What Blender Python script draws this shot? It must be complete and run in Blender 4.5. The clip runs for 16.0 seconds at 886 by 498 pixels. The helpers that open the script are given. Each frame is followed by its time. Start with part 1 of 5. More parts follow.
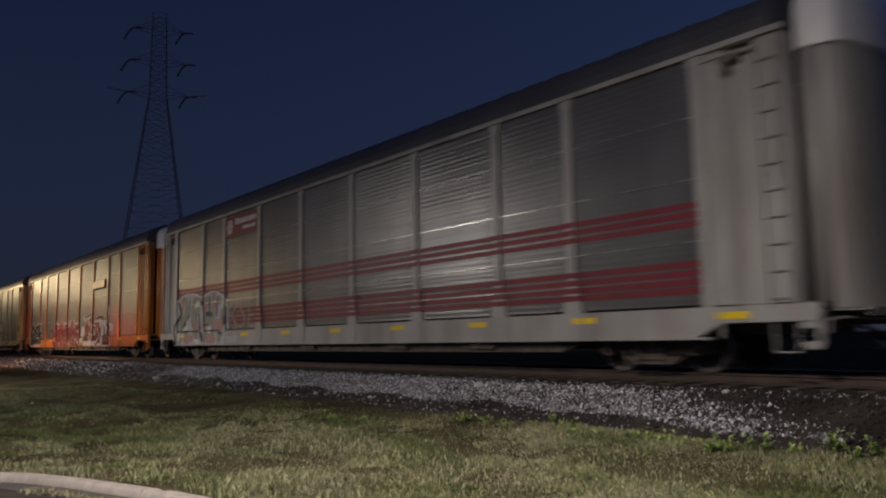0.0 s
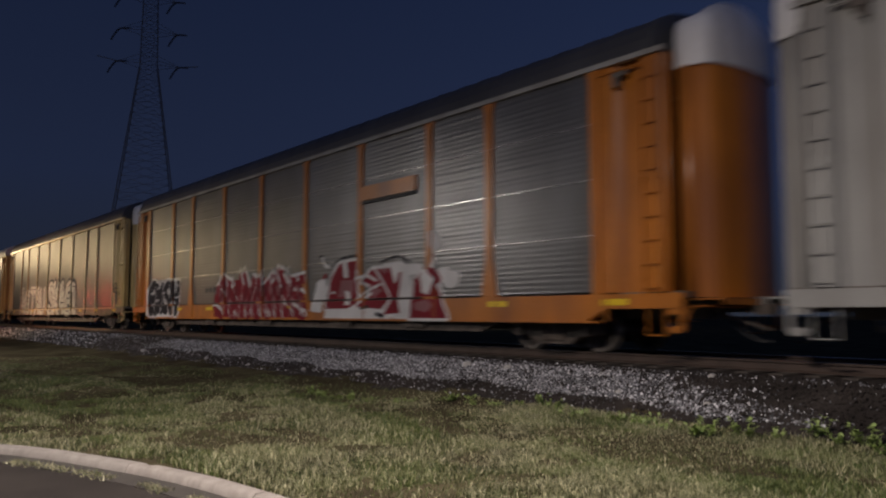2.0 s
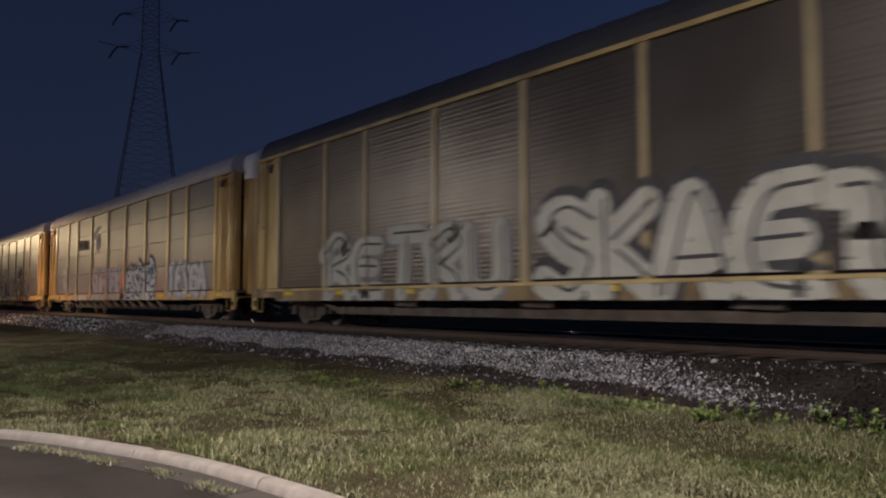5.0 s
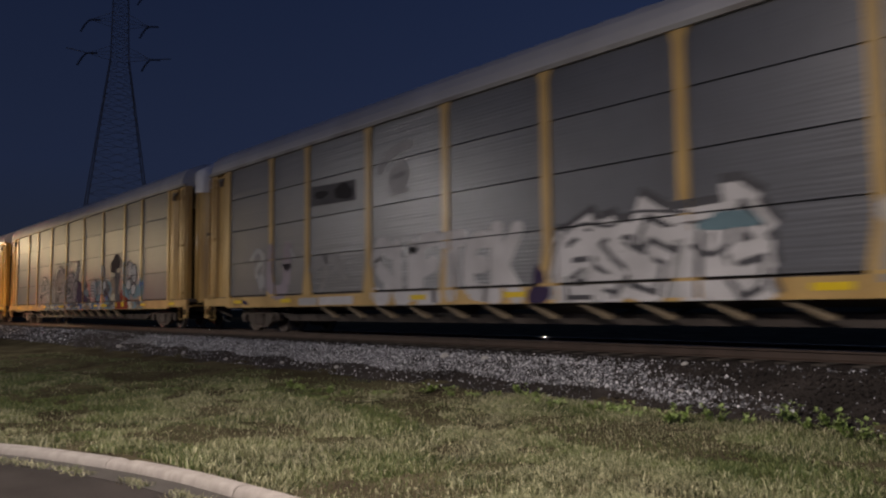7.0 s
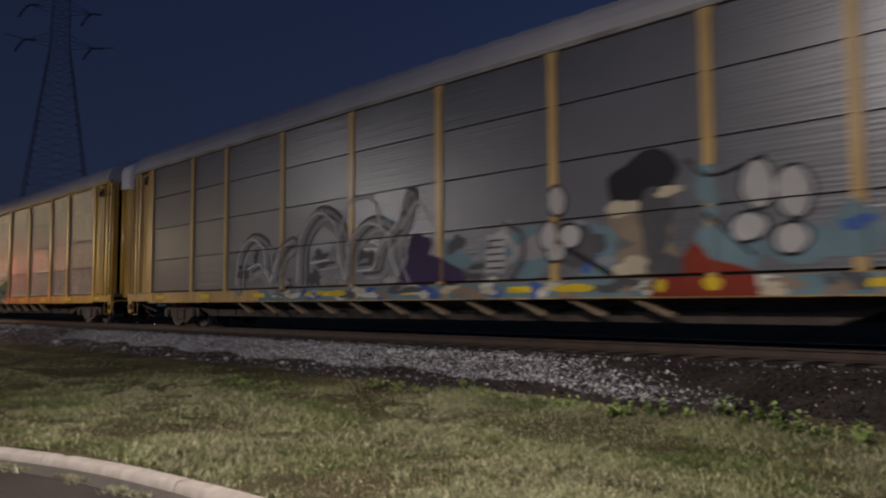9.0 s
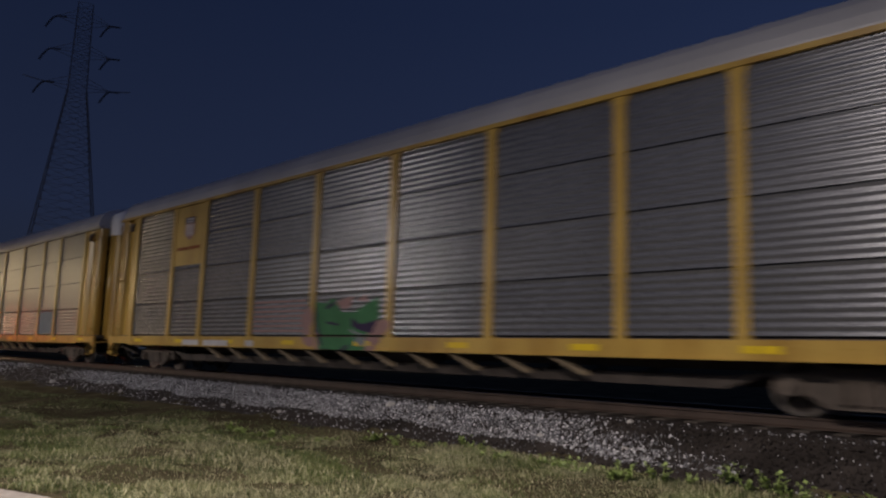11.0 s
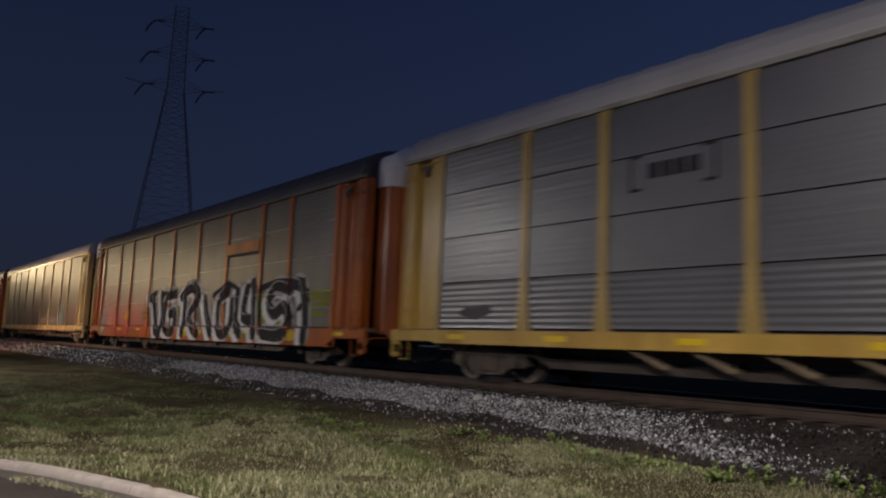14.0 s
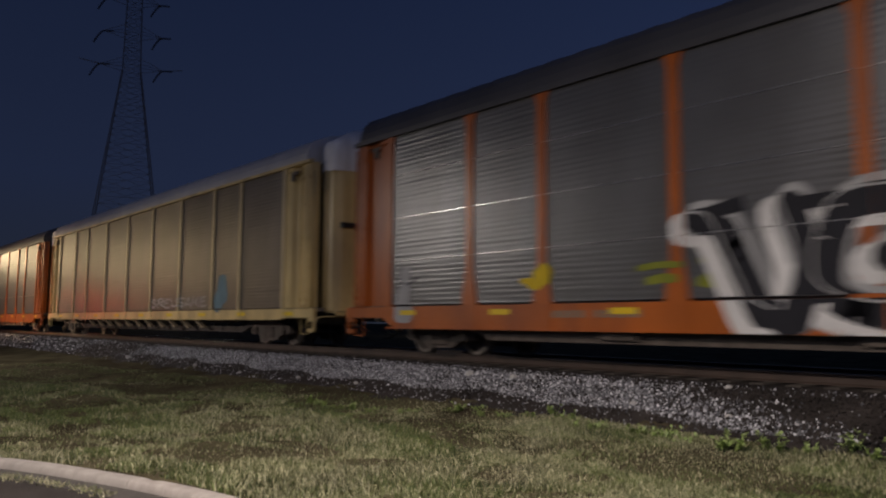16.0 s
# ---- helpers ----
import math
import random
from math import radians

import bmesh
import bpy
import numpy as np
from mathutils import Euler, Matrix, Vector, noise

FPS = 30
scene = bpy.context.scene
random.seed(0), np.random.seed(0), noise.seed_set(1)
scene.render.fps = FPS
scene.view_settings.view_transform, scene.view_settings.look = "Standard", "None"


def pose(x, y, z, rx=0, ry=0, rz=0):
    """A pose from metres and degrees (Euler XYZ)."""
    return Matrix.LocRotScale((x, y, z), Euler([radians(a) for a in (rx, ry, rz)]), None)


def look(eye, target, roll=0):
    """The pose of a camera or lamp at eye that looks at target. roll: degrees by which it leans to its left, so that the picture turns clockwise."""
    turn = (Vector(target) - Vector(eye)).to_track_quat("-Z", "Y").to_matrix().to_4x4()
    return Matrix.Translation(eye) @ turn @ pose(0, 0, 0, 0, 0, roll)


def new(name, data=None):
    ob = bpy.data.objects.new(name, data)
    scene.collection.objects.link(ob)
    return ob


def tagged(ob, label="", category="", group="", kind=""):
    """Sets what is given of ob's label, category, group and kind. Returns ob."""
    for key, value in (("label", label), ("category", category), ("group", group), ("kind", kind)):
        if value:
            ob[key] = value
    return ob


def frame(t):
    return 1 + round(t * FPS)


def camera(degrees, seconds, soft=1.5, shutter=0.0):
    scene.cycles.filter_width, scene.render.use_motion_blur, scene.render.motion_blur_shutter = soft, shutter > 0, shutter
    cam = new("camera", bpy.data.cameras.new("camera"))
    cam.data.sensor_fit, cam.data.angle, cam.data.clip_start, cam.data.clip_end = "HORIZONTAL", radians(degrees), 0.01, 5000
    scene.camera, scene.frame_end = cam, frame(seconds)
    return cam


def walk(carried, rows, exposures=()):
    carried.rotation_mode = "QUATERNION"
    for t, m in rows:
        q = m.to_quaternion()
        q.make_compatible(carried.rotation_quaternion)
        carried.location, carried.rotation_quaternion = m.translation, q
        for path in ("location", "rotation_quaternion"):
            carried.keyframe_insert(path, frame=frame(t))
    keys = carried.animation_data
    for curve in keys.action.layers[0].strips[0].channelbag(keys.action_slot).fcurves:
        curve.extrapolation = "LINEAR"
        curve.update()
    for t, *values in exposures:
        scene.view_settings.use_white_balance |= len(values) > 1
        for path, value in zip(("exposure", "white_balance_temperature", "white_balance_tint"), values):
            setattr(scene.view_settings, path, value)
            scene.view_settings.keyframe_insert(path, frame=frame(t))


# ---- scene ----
cam = camera(59.5, 16.0, soft=2.15, shutter=0.5)
PATH = [
    (0.0, pose(0.067, 0.040, 1.526, 96.58, 1.04, 52.11)),
    (0.5, pose(0.059, 0.020, 1.550, 96.43, 0.37, 51.02)),
    (1.0, pose(0.059, 0.038, 1.561, 96.01, 0.26, 50.96)),
    (1.5, pose(0.059, 0.040, 1.560, 95.42, 0.05, 51.12)),
    (2.0, pose(0.050, 0.051, 1.559, 94.91, -0.07, 51.29)),
    (2.5, pose(0.044, 0.038, 1.550, 94.57, -0.30, 51.39)),
    (3.0, pose(0.040, 0.054, 1.549, 94.32, -0.33, 51.55)),
    (3.5, pose(0.032, 0.048, 1.548, 94.18, -0.35, 51.67)),
    (4.0, pose(0.034, 0.040, 1.552, 94.01, -0.28, 51.81)),
    (6.5, pose(0.108, 0.023, 1.567, 93.97, 0.62, 50.27)),
    (7.0, pose(0.121, -0.010, 1.564, 94.30, 0.60, 49.64)),
    (7.5, pose(0.113, 0.014, 1.560, 94.50, 0.75, 49.45)),
    (8.0, pose(0.120, -0.004, 1.563, 94.50, 0.61, 48.94)),
    (8.5, pose(0.103, 0.005, 1.552, 94.43, 0.45, 48.54)),
    (9.0, pose(0.131, -0.008, 1.527, 94.11, 0.21, 45.83)),
    (9.2, pose(0.131, -0.008, 1.527, 94.1, 0.15, 44.35)),
    (11.5, pose(0.057, 0.014, 1.520, 98.72, -3.22, 47.03)),
    (12.0, pose(-0.014, 0.072, 1.532, 98.82, -4.55, 48.31)),
    (12.5, pose(0.022, 0.085, 1.542, 98.54, -4.07, 49.98)),
    (13.0, pose(0.012, 0.113, 1.547, 98.26, -2.42, 52.09)),
    (13.5, pose(0.008, 0.118, 1.550, 97.73, -2.47, 52.68)),
    (14.0, pose(-0.012, 0.093, 1.556, 97.21, -2.34, 52.23)),
    (14.5, pose(-0.069, 0.114, 1.572, 96.53, -1.79, 51.60)),
    (15.0, pose(-0.132, 0.098, 1.553, 96.21, -1.45, 50.94)),
    (15.5, pose(-0.256, 0.015, 1.549, 95.73, -1.12, 50.29)),
    (16.0, pose(-0.514, -0.005, 1.549, 95.51, -0.47, 49.91)),
]
walk(cam, PATH)

# ---- light: deep blue dusk and the street lamps ----
world = bpy.data.worlds.new("dusk_sky")
scene.world = world
world.use_nodes = True
wn, wl = world.node_tree.nodes, world.node_tree.links
bg = wn["Background"]
geo = wn.new("ShaderNodeTexCoord")
sep = wn.new("ShaderNodeSeparateXYZ")
ramp = wn.new("ShaderNodeValToRGB")
wl.new(geo.outputs["Generated"], sep.inputs[0])
wl.new(sep.outputs["Z"], ramp.inputs[0])
side = wn.new("ShaderNodeMath")
side.operation, side.use_clamp = "MULTIPLY_ADD", False
side.inputs[1].default_value, side.inputs[2].default_value = 0.75, 1.43
wl.new(sep.outputs["X"], side.inputs[0])
wl.new(ramp.outputs[0], bg.inputs["Color"])
wl.new(side.outputs[0], bg.inputs["Strength"])
e = ramp.color_ramp.elements
e[0].position, e[0].color = 0.0, (0.022, 0.027, 0.041, 1)
e[1].position, e[1].color = 1.0, (0.006, 0.010, 0.030, 1)
k = e.new(0.17)
k.color = (0.0175, 0.0260, 0.061, 1)
k = e.new(0.42)
k.color = (0.0100, 0.0168, 0.046, 1)


def lamp(name, kind, m, energy, colour, radius):
    d = bpy.data.lights.new(name, kind)
    d.energy, d.color = energy, colour
    if kind == "AREA":
        d.shape, d.size = "DISK", radius * 2
    else:
        d.shadow_soft_size = radius
    ob = new(name, d)
    ob.matrix_world = m
    return ob


# downward street lamp head over the road beside the camera
main_lamp = lamp("street_lamp_light", "AREA", pose(-4.0, -0.8, 8.7), 1550, (1.0, 0.875, 0.79), 0.3)
main_lamp.data.spread = radians(174)
# second, unseen street lamp along the road, added to brighten the left side
lamp("street_lamp_light", "AREA", pose(-30.5, -4.5, 7.4), 2300, (1.0, 0.90, 0.82), 0.3)
# warm sodium lamps near the level crossing down the line
lamp("crossing_lamp_light", "POINT", pose(-62, -2.0, 6.5), 800, (1.0, 0.74, 0.40), 0.35)
lamp("crossing_lamp_light", "POINT", pose(-100, 3.0, 9.0), 3300, (1.0, 0.75, 0.42), 0.35)
# headlights of a car waiting at the crossing, shining across the track
head = lamp("waiting_headlight_light", "SPOT", look((-53.5, 1.5, 0.95), (-52.0, 11.0, 1.3)), 2300, (1.0, 0.70, 0.44), 0.12)
head.data.spot_size, head.data.spot_blend = radians(95), 0.6
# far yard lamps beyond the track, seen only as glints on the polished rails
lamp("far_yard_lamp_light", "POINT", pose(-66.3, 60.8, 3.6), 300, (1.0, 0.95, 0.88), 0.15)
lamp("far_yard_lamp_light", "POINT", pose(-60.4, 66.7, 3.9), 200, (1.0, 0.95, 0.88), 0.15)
# unseen long area light, added behind the train to streak the far rail
strip = lamp("rail_streak_light", "AREA", look((-130.0, 51.9, 3.3), (-35.5, 14.0, 1.0)), 220, (1.0, 0.94, 0.87), 0.5)
strip.data.shape, strip.data.size, strip.data.size_y = "RECTANGLE", 16.0, 0.2
# red flashers of the crossing
lamp("crossing_flasher_light", "POINT", pose(-56, 6.0, 2.6), 170, (1.0, 0.10, 0.05), 0.12)


# ---- materials ----
def material(name, base, rough=0.6, metal=0.0, var=0.25, scale=2.0, grain=60.0, bump=0.0, dirt=None, spec=0.5, island=0.0, tint=None, object_random=0.0, waves=0.0, rare=2.0):
    m = bpy.data.materials.new(name)
    m.use_nodes = True
    n, l = m.node_tree.nodes, m.node_tree.links
    p = n["Principled BSDF"]
    p.inputs["Metallic"].default_value = metal
    p.inputs["Specular IOR Level"].default_value = spec
    tc = n.new("ShaderNodeTexCoord")
    big, fine = n.new("ShaderNodeTexNoise"), n.new("ShaderNodeTexNoise")
    for t, s, dt in ((big, scale, 6.0), (fine, grain, 4.0)):
        t.inputs["Scale"].default_value, t.inputs["Detail"].default_value = s, dt
        l.new(tc.outputs["Object"], t.inputs["Vector"])
    mix = n.new("ShaderNodeMixRGB")
    mix.inputs[1].default_value = (*[c * (1 - var) for c in base], 1)
    mix.inputs[2].default_value = (*[min(1, c * (1 + var)) for c in base], 1)
    add = n.new("ShaderNodeMath")
    add.operation = "ADD"
    half = n.new("ShaderNodeMath")
    half.operation = "MULTIPLY_ADD"
    half.inputs[1].default_value, half.inputs[2].default_value = 2.2, -0.85
    half2 = n.new("ShaderNodeMath")
    half2.operation = "MULTIPLY_ADD"
    half2.inputs[1].default_value, half2.inputs[2].default_value = 0.7, -0.1
    l.new(big.outputs[0], half.inputs[0])
    l.new(fine.outputs[0], half2.inputs[0])
    l.new(half.outputs[0], add.inputs[0])
    l.new(half2.outputs[0], add.inputs[1])
    add.use_clamp = True
    l.new(add.outputs[0], mix.inputs[0])
    out = mix.outputs[0]
    if dirt:
        d = n.new("ShaderNodeTexNoise")
        d.inputs["Scale"].default_value, d.inputs["Detail"].default_value = scale * 0.6, 8.0
        mp = n.new("ShaderNodeMapping")
        mp.inputs["Scale"].default_value = (2.5, 2.5, 0.5)
        l.new(tc.outputs["Object"], mp.inputs[0])
        l.new(mp.outputs[0], d.inputs["Vector"])
        r = n.new("ShaderNodeValToRGB")
        r.color_ramp.elements[0].position, r.color_ramp.elements[1].position = 0.45, 0.75
        l.new(d.outputs[0], r.inputs[0])
        mx = n.new("ShaderNodeMixRGB")
        mx.inputs[2].default_value = (*dirt, 1)
        l.new(r.outputs[0], mx.inputs[0])
        l.new(out, mx.inputs[1])
        out = mx.outputs[0]
    if island or object_random:
        if island:
            g = n.new("ShaderNodeNewGeometry").outputs["Random Per Island"]
        else:
            g = n.new("ShaderNodeObjectInfo").outputs["Random"]
        mx = n.new("ShaderNodeMixRGB")
        amount = n.new("ShaderNodeMath")
        amount.operation = "MULTIPLY"
        amount.inputs[1].default_value = island or object_random
        few = n.new("ShaderNodeMath")
        few.operation = "POWER"
        few.inputs[1].default_value = rare
        l.new(g, few.inputs[0])
        l.new(few.outputs[0], amount.inputs[0])
        l.new(amount.outputs[0], mx.inputs[0])
        l.new(out, mx.inputs[1])
        mx.inputs[2].default_value = (*(tint or base), 1)
        out = mx.outputs[0]
    l.new(out, p.inputs["Base Color"])
    rr = n.new("ShaderNodeMath")
    rr.operation = "MULTIPLY_ADD"
    rr.inputs[1].default_value, rr.inputs[2].default_value = 0.3, rough - 0.15
    rr.use_clamp = True
    l.new(fine.outputs[0], rr.inputs[0])
    l.new(rr.outputs[0], p.inputs["Roughness"])
    if waves:
        # long dents and ripples of thin sheet metal
        wave = n.new("ShaderNodeTexNoise")
        wave.inputs["Scale"].default_value, wave.inputs["Detail"].default_value = 1.0, 3.0
        mp2 = n.new("ShaderNodeMapping")
        mp2.inputs["Scale"].default_value = (0.45, 1.0, 9.0)
        info = n.new("ShaderNodeObjectInfo")
        shift = n.new("ShaderNodeVectorMath")
        shift.operation = "MULTIPLY_ADD"
        shift.inputs[1].default_value = (1, 1, 1)
        spread = n.new("ShaderNodeMath")
        spread.operation = "MULTIPLY"
        spread.inputs[1].default_value = 37.0
        l.new(info.outputs["Random"], spread.inputs[0])
        l.new(tc.outputs["Object"], shift.inputs[0])
        l.new(spread.outputs[0], shift.inputs[2])
        l.new(shift.outputs[0], mp2.inputs[0])
        l.new(mp2.outputs[0], wave.inputs["Vector"])
        b = n.new("ShaderNodeBump")
        b.inputs["Strength"].default_value, b.inputs["Distance"].default_value = 1.0, waves
        l.new(wave.outputs[0], b.inputs["Height"])
        lean = n.new("ShaderNodeTexWhiteNoise")
        lean.noise_dimensions = "1D"
        l.new(info.outputs["Random"], lean.inputs["W"])
        tilt = n.new("ShaderNodeVectorMath")
        tilt.operation = "MULTIPLY_ADD"
        tilt.inputs[1].default_value, tilt.inputs[2].default_value = (0.034, 0.0, 0.034), (-0.017, 0.0, -0.017)
        face = n.new("ShaderNodeNewGeometry")
        sum_ = n.new("ShaderNodeVectorMath")
        sum_.operation = "ADD"
        l.new(lean.outputs["Color"], tilt.inputs[0])
        l.new(face.outputs["Normal"], sum_.inputs[0])
        l.new(tilt.outputs[0], sum_.inputs[1])
        l.new(sum_.outputs[0], b.inputs["Normal"])
        l.new(b.outputs[0], p.inputs["Normal"])
    elif bump:
        b = n.new("ShaderNodeBump")
        b.inputs["Strength"].default_value, b.inputs["Distance"].default_value = bump, 0.01
        l.new(fine.outputs[0], b.inputs["Height"])
        l.new(b.outputs[0], p.inputs["Normal"])
    return m


M = {}
M["steel_panel"] = material("galvanised_panel", (0.17, 0.17, 0.172), 0.35, 0.58, 0.22, 0.5, 30, 0.1, (0.12, 0.114, 0.105), waves=0.008)
M["dull_panel"] = material("weathered_panel", (0.155, 0.138, 0.12), 0.37, 0.58, 0.25, 0.5, 30, 0.1, (0.105, 0.09, 0.072), waves=0.008)
M["grimy_yellow"] = material("grimy_yellow_paint", (0.24, 0.185, 0.115), 0.65, 0, 0.4, 2.0, 30, 0.1, (0.11, 0.09, 0.07))
M["pale_panel"] = material("pale_panel", (0.195, 0.202, 0.222), 0.37, 0.46, 0.15, 0.5, 30, 0.1, (0.16, 0.16, 0.17), waves=0.008)
M["ribbed_panel"] = material("ribbed_silver_panel", (0.25, 0.257, 0.28), 0.28, 0.62, 0.15, 0.5, 30, 0.1, (0.20, 0.20, 0.21), waves=0.006)
M["bright_bead"] = material("bare_metal_bead", (0.62, 0.61, 0.58), 0.28, 0.9, 0.2, 1.0, 30)
M["orange"] = material("orange_paint", (0.48, 0.165, 0.022), 0.33, 0, 0.2, 0.8, 25, 0.05, (0.25, 0.09, 0.035))
M["red_orange"] = material("red_orange_paint", (0.42, 0.110, 0.018), 0.33, 0, 0.2, 0.8, 25, 0.05, (0.22, 0.07, 0.035))
M["cream"] = material("cream_paint", (0.66, 0.51, 0.23), 0.33, 0, 0.2, 0.8, 25, 0.05, (0.32, 0.24, 0.13))
M["yellow"] = material("yellow_paint", (0.57, 0.39, 0.155), 0.32, 0, 0.18, 0.8, 25, 0.05, (0.33, 0.20, 0.07))
M["gold"] = material("gold_yellow_paint", (0.54, 0.36, 0.085), 0.32, 0, 0.18, 0.8, 25, 0.05, (0.34, 0.19, 0.04))
M["grey_paint"] = material("grey_paint", (0.36, 0.355, 0.34), 0.45, 0, 0.15, 0.8, 25, 0.05, (0.22, 0.20, 0.18))
M["white_cap"] = material("white_cap_paint", (0.86, 0.85, 0.85), 0.5, 0, 0.12, 1.0, 25, 0.05, (0.5, 0.48, 0.46))
M["dark_roof"] = material("dark_roof", (0.085, 0.085, 0.092), 0.5, 0.3, 0.2, 0.7, 30)
M["light_roof"] = material("light_roof", (0.50, 0.50, 0.52), 0.5, 0.2, 0.12, 0.7, 30)
M["underframe"] = material("underframe_grime", (0.13, 0.11, 0.095), 0.75, 0, 0.35, 1.5, 30, 0.2)
M["truck"] = material("truck_rust", (0.115, 0.092, 0.077), 0.65, 0.1, 0.45, 3, 40, 0.3, (0.06, 0.046, 0.038))
M["tread"] = material("worn_wheel_rim", (0.26, 0.23, 0.205), 0.35, 0.7, 0.25, 5, 40)
M["black"] = material("black_paint", (0.02, 0.02, 0.022), 0.6)
M["reflector"] = material("reflector_tape", (0.78, 0.56, 0.02), 0.35, 0, 0.08)
M["red_paint"] = material("red_paint", (0.17, 0.016, 0.025), 0.5, 0, 0.2)
M["rail"] = material("rusty_rail", (0.07, 0.048, 0.038), 0.65, 0.1, 0.3, 2, 60, 0.2)
M["rail_head"] = material("polished_rail_head", (0.60, 0.59, 0.58), 0.11, 1.0, 0.1, 4, 80)
M["tie"] = material("creosoted_tie", (0.06, 0.05, 0.042), 0.8, 0, 0.3, 3, 50, 0.3, object_random=0.5, tint=(0.10, 0.085, 0.07))
M["ballast_bed"] = material("ballast_fines", (0.040, 0.034, 0.031), 0.85, 0, 0.4, 1.2, 90, 0.8, spec=0.1)
# stone tones vary at random; the rare near-white ones stand in for glints
M["stone"] = material("ballast_stone", (0.115, 0.114, 0.125), 0.26, 0, 0.7, 1.3, 60, 0.3, island=1.0, tint=(0.86, 0.86, 0.89), rare=3.2)
M["pale_stone"] = material("pale_limestone", (0.45, 0.435, 0.41), 0.7, 0, 0.2, 8, 60, 0.3)
M["concrete"] = material("kerb_concrete", (0.34, 0.305, 0.278), 0.8, 0, 0.22, 6.0, 90, 0.35, (0.25, 0.222, 0.198), object_random=0.25, tint=(0.33, 0.31, 0.28))
M["gutter"] = material("gutter_concrete", (0.065, 0.057, 0.05), 0.85, 0, 0.2, 2.5, 90, 0.3)
M["asphalt"] = material("asphalt", (0.038, 0.032, 0.029), 0.85, 0, 0.3, 1.5, 160, 0.5, spec=0.2)
M["soil"] = material("lawn_soil", (0.080, 0.070, 0.042), 0.9, 0, 0.5, 0.8, 40, 0.6, (0.050, 0.039, 0.028), spec=0.0)
M["blade"] = material("straw_grass_blade", (0.075, 0.095, 0.030), 0.5, 0, 0.8, 1.1, 2.4, island=0.95, tint=(0.70, 0.65, 0.41), rare=1.7)
M["green_blade"] = material("green_grass_blade", (0.058, 0.088, 0.022), 0.5, 0, 0.6, 1.1, 2.4, island=0.9, tint=(0.30, 0.33, 0.13), rare=2.4)
M["leaf"] = material("weed_leaf", (0.27, 0.37, 0.11), 0.5, 0, 0.4, 3, 30, island=0.8, tint=(0.52, 0.56, 0.24))
M["grimy_cream"] = material("grimy_cream_paint", (0.30, 0.22, 0.12), 0.6, 0, 0.4, 1.5, 30, 0.1, (0.10, 0.075, 0.055))
M["beam"] = material("dark_beam_rust", (0.062, 0.05, 0.044), 0.75, 0.05, 0.35, 2, 40, 0.3)
M["thin_lattice"] = material("tower_bracing_steel", (0.16, 0.172, 0.20), 0.7, 0.2, 0.2)
# post paints, less saturated than the wagons' body paints
M["post_gold"] = material("muted_gold_post_paint", (0.43, 0.31, 0.10), 0.36, 0, 0.22, 1.2, 25, 0.05, (0.30, 0.21, 0.09))
M["post_cream"] = material("muted_cream_post_paint", (0.56, 0.46, 0.27), 0.36, 0, 0.22, 1.2, 25, 0.05, (0.34, 0.27, 0.17))
M["lattice"] = material("tower_steel", (0.16, 0.172, 0.20), 0.7, 0.2, 0.2)
M["insulator"] = material("insulator_glaze", (0.05, 0.05, 0.065), 0.4)


# ---- mesh helpers ----
def box(bm, x0, x1, y0, y1, z0, z1):
    v = [bm.verts.new((x, y, z)) for x in (x0, x1) for y in (y0, y1) for z in (z0, z1)]
    for q in ((0, 1, 3, 2), (4, 6, 7, 5), (0, 4, 5, 1), (2, 3, 7, 6), (0, 2, 6, 4), (1, 5, 7, 3)):
        bm.faces.new([v[i] for i in q])


def prism(bm, outline, axis, a, b):
    """A closed outline (two coordinates) drawn out along an axis from a to b."""
    def at(p, d):
        return {"x": (d, p[0], p[1]), "y": (p[0], d, p[1]), "z": (p[0], p[1], d)}[axis]
    lo = [bm.verts.new(at(p, a)) for p in outline]
    hi = [bm.verts.new(at(p, b)) for p in outline]
    n = len(outline)
    for i in range(n):
        bm.faces.new((lo[i], lo[(i + 1) % n], hi[(i + 1) % n], hi[i]))
    bm.faces.new(lo[::-1])
    bm.faces.new(hi)


def bar(bm, a, b, w, sides=4):
    a, b = Vector(a), Vector(b)
    d = (b - a).normalized()
    u = d.cross(Vector((0, 0, 1)) if abs(d.z) < 0.9 else Vector((1, 0, 0))).normalized()
    v = d.cross(u)
    r0 = [bm.verts.new(a + w * (math.cos(t) * u + math.sin(t) * v)) for t in [2 * math.pi * (i + .5) / sides for i in range(sides)]]
    r1 = [bm.verts.new(q.co + (b - a)) for q in r0]
    for i in range(sides):
        bm.faces.new((r0[i], r0[(i + 1) % sides], r1[(i + 1) % sides], r1[i]))
    bm.faces.new(r0[::-1])
    bm.faces.new(r1)


def finish(bm, name, mat, smooth=False):
    bmesh.ops.recalc_face_normals(bm, faces=bm.faces)
    me = bpy.data.meshes.new(name)
    bm.to_mesh(me)
    bm.free()
    me.materials.append(mat)
    if smooth:
        for p in me.polygons:
            p.use_smooth = True
    return me


def part(name, data, parent, m=None, label=""):
    """Links a mesh as one part under a thing."""
    ob = new(name, data)
    ob.parent = parent
    if m is not None:
        ob.matrix_basis = m
    if label:
        tagged(ob, label)
    return ob


def bulk(name, verts, faces, mat):
    me = bpy.data.meshes.new(name)
    me.from_pydata([tuple(v) for v in verts], [], [tuple(f) for f in faces])
    me.materials.append(mat)
    return me


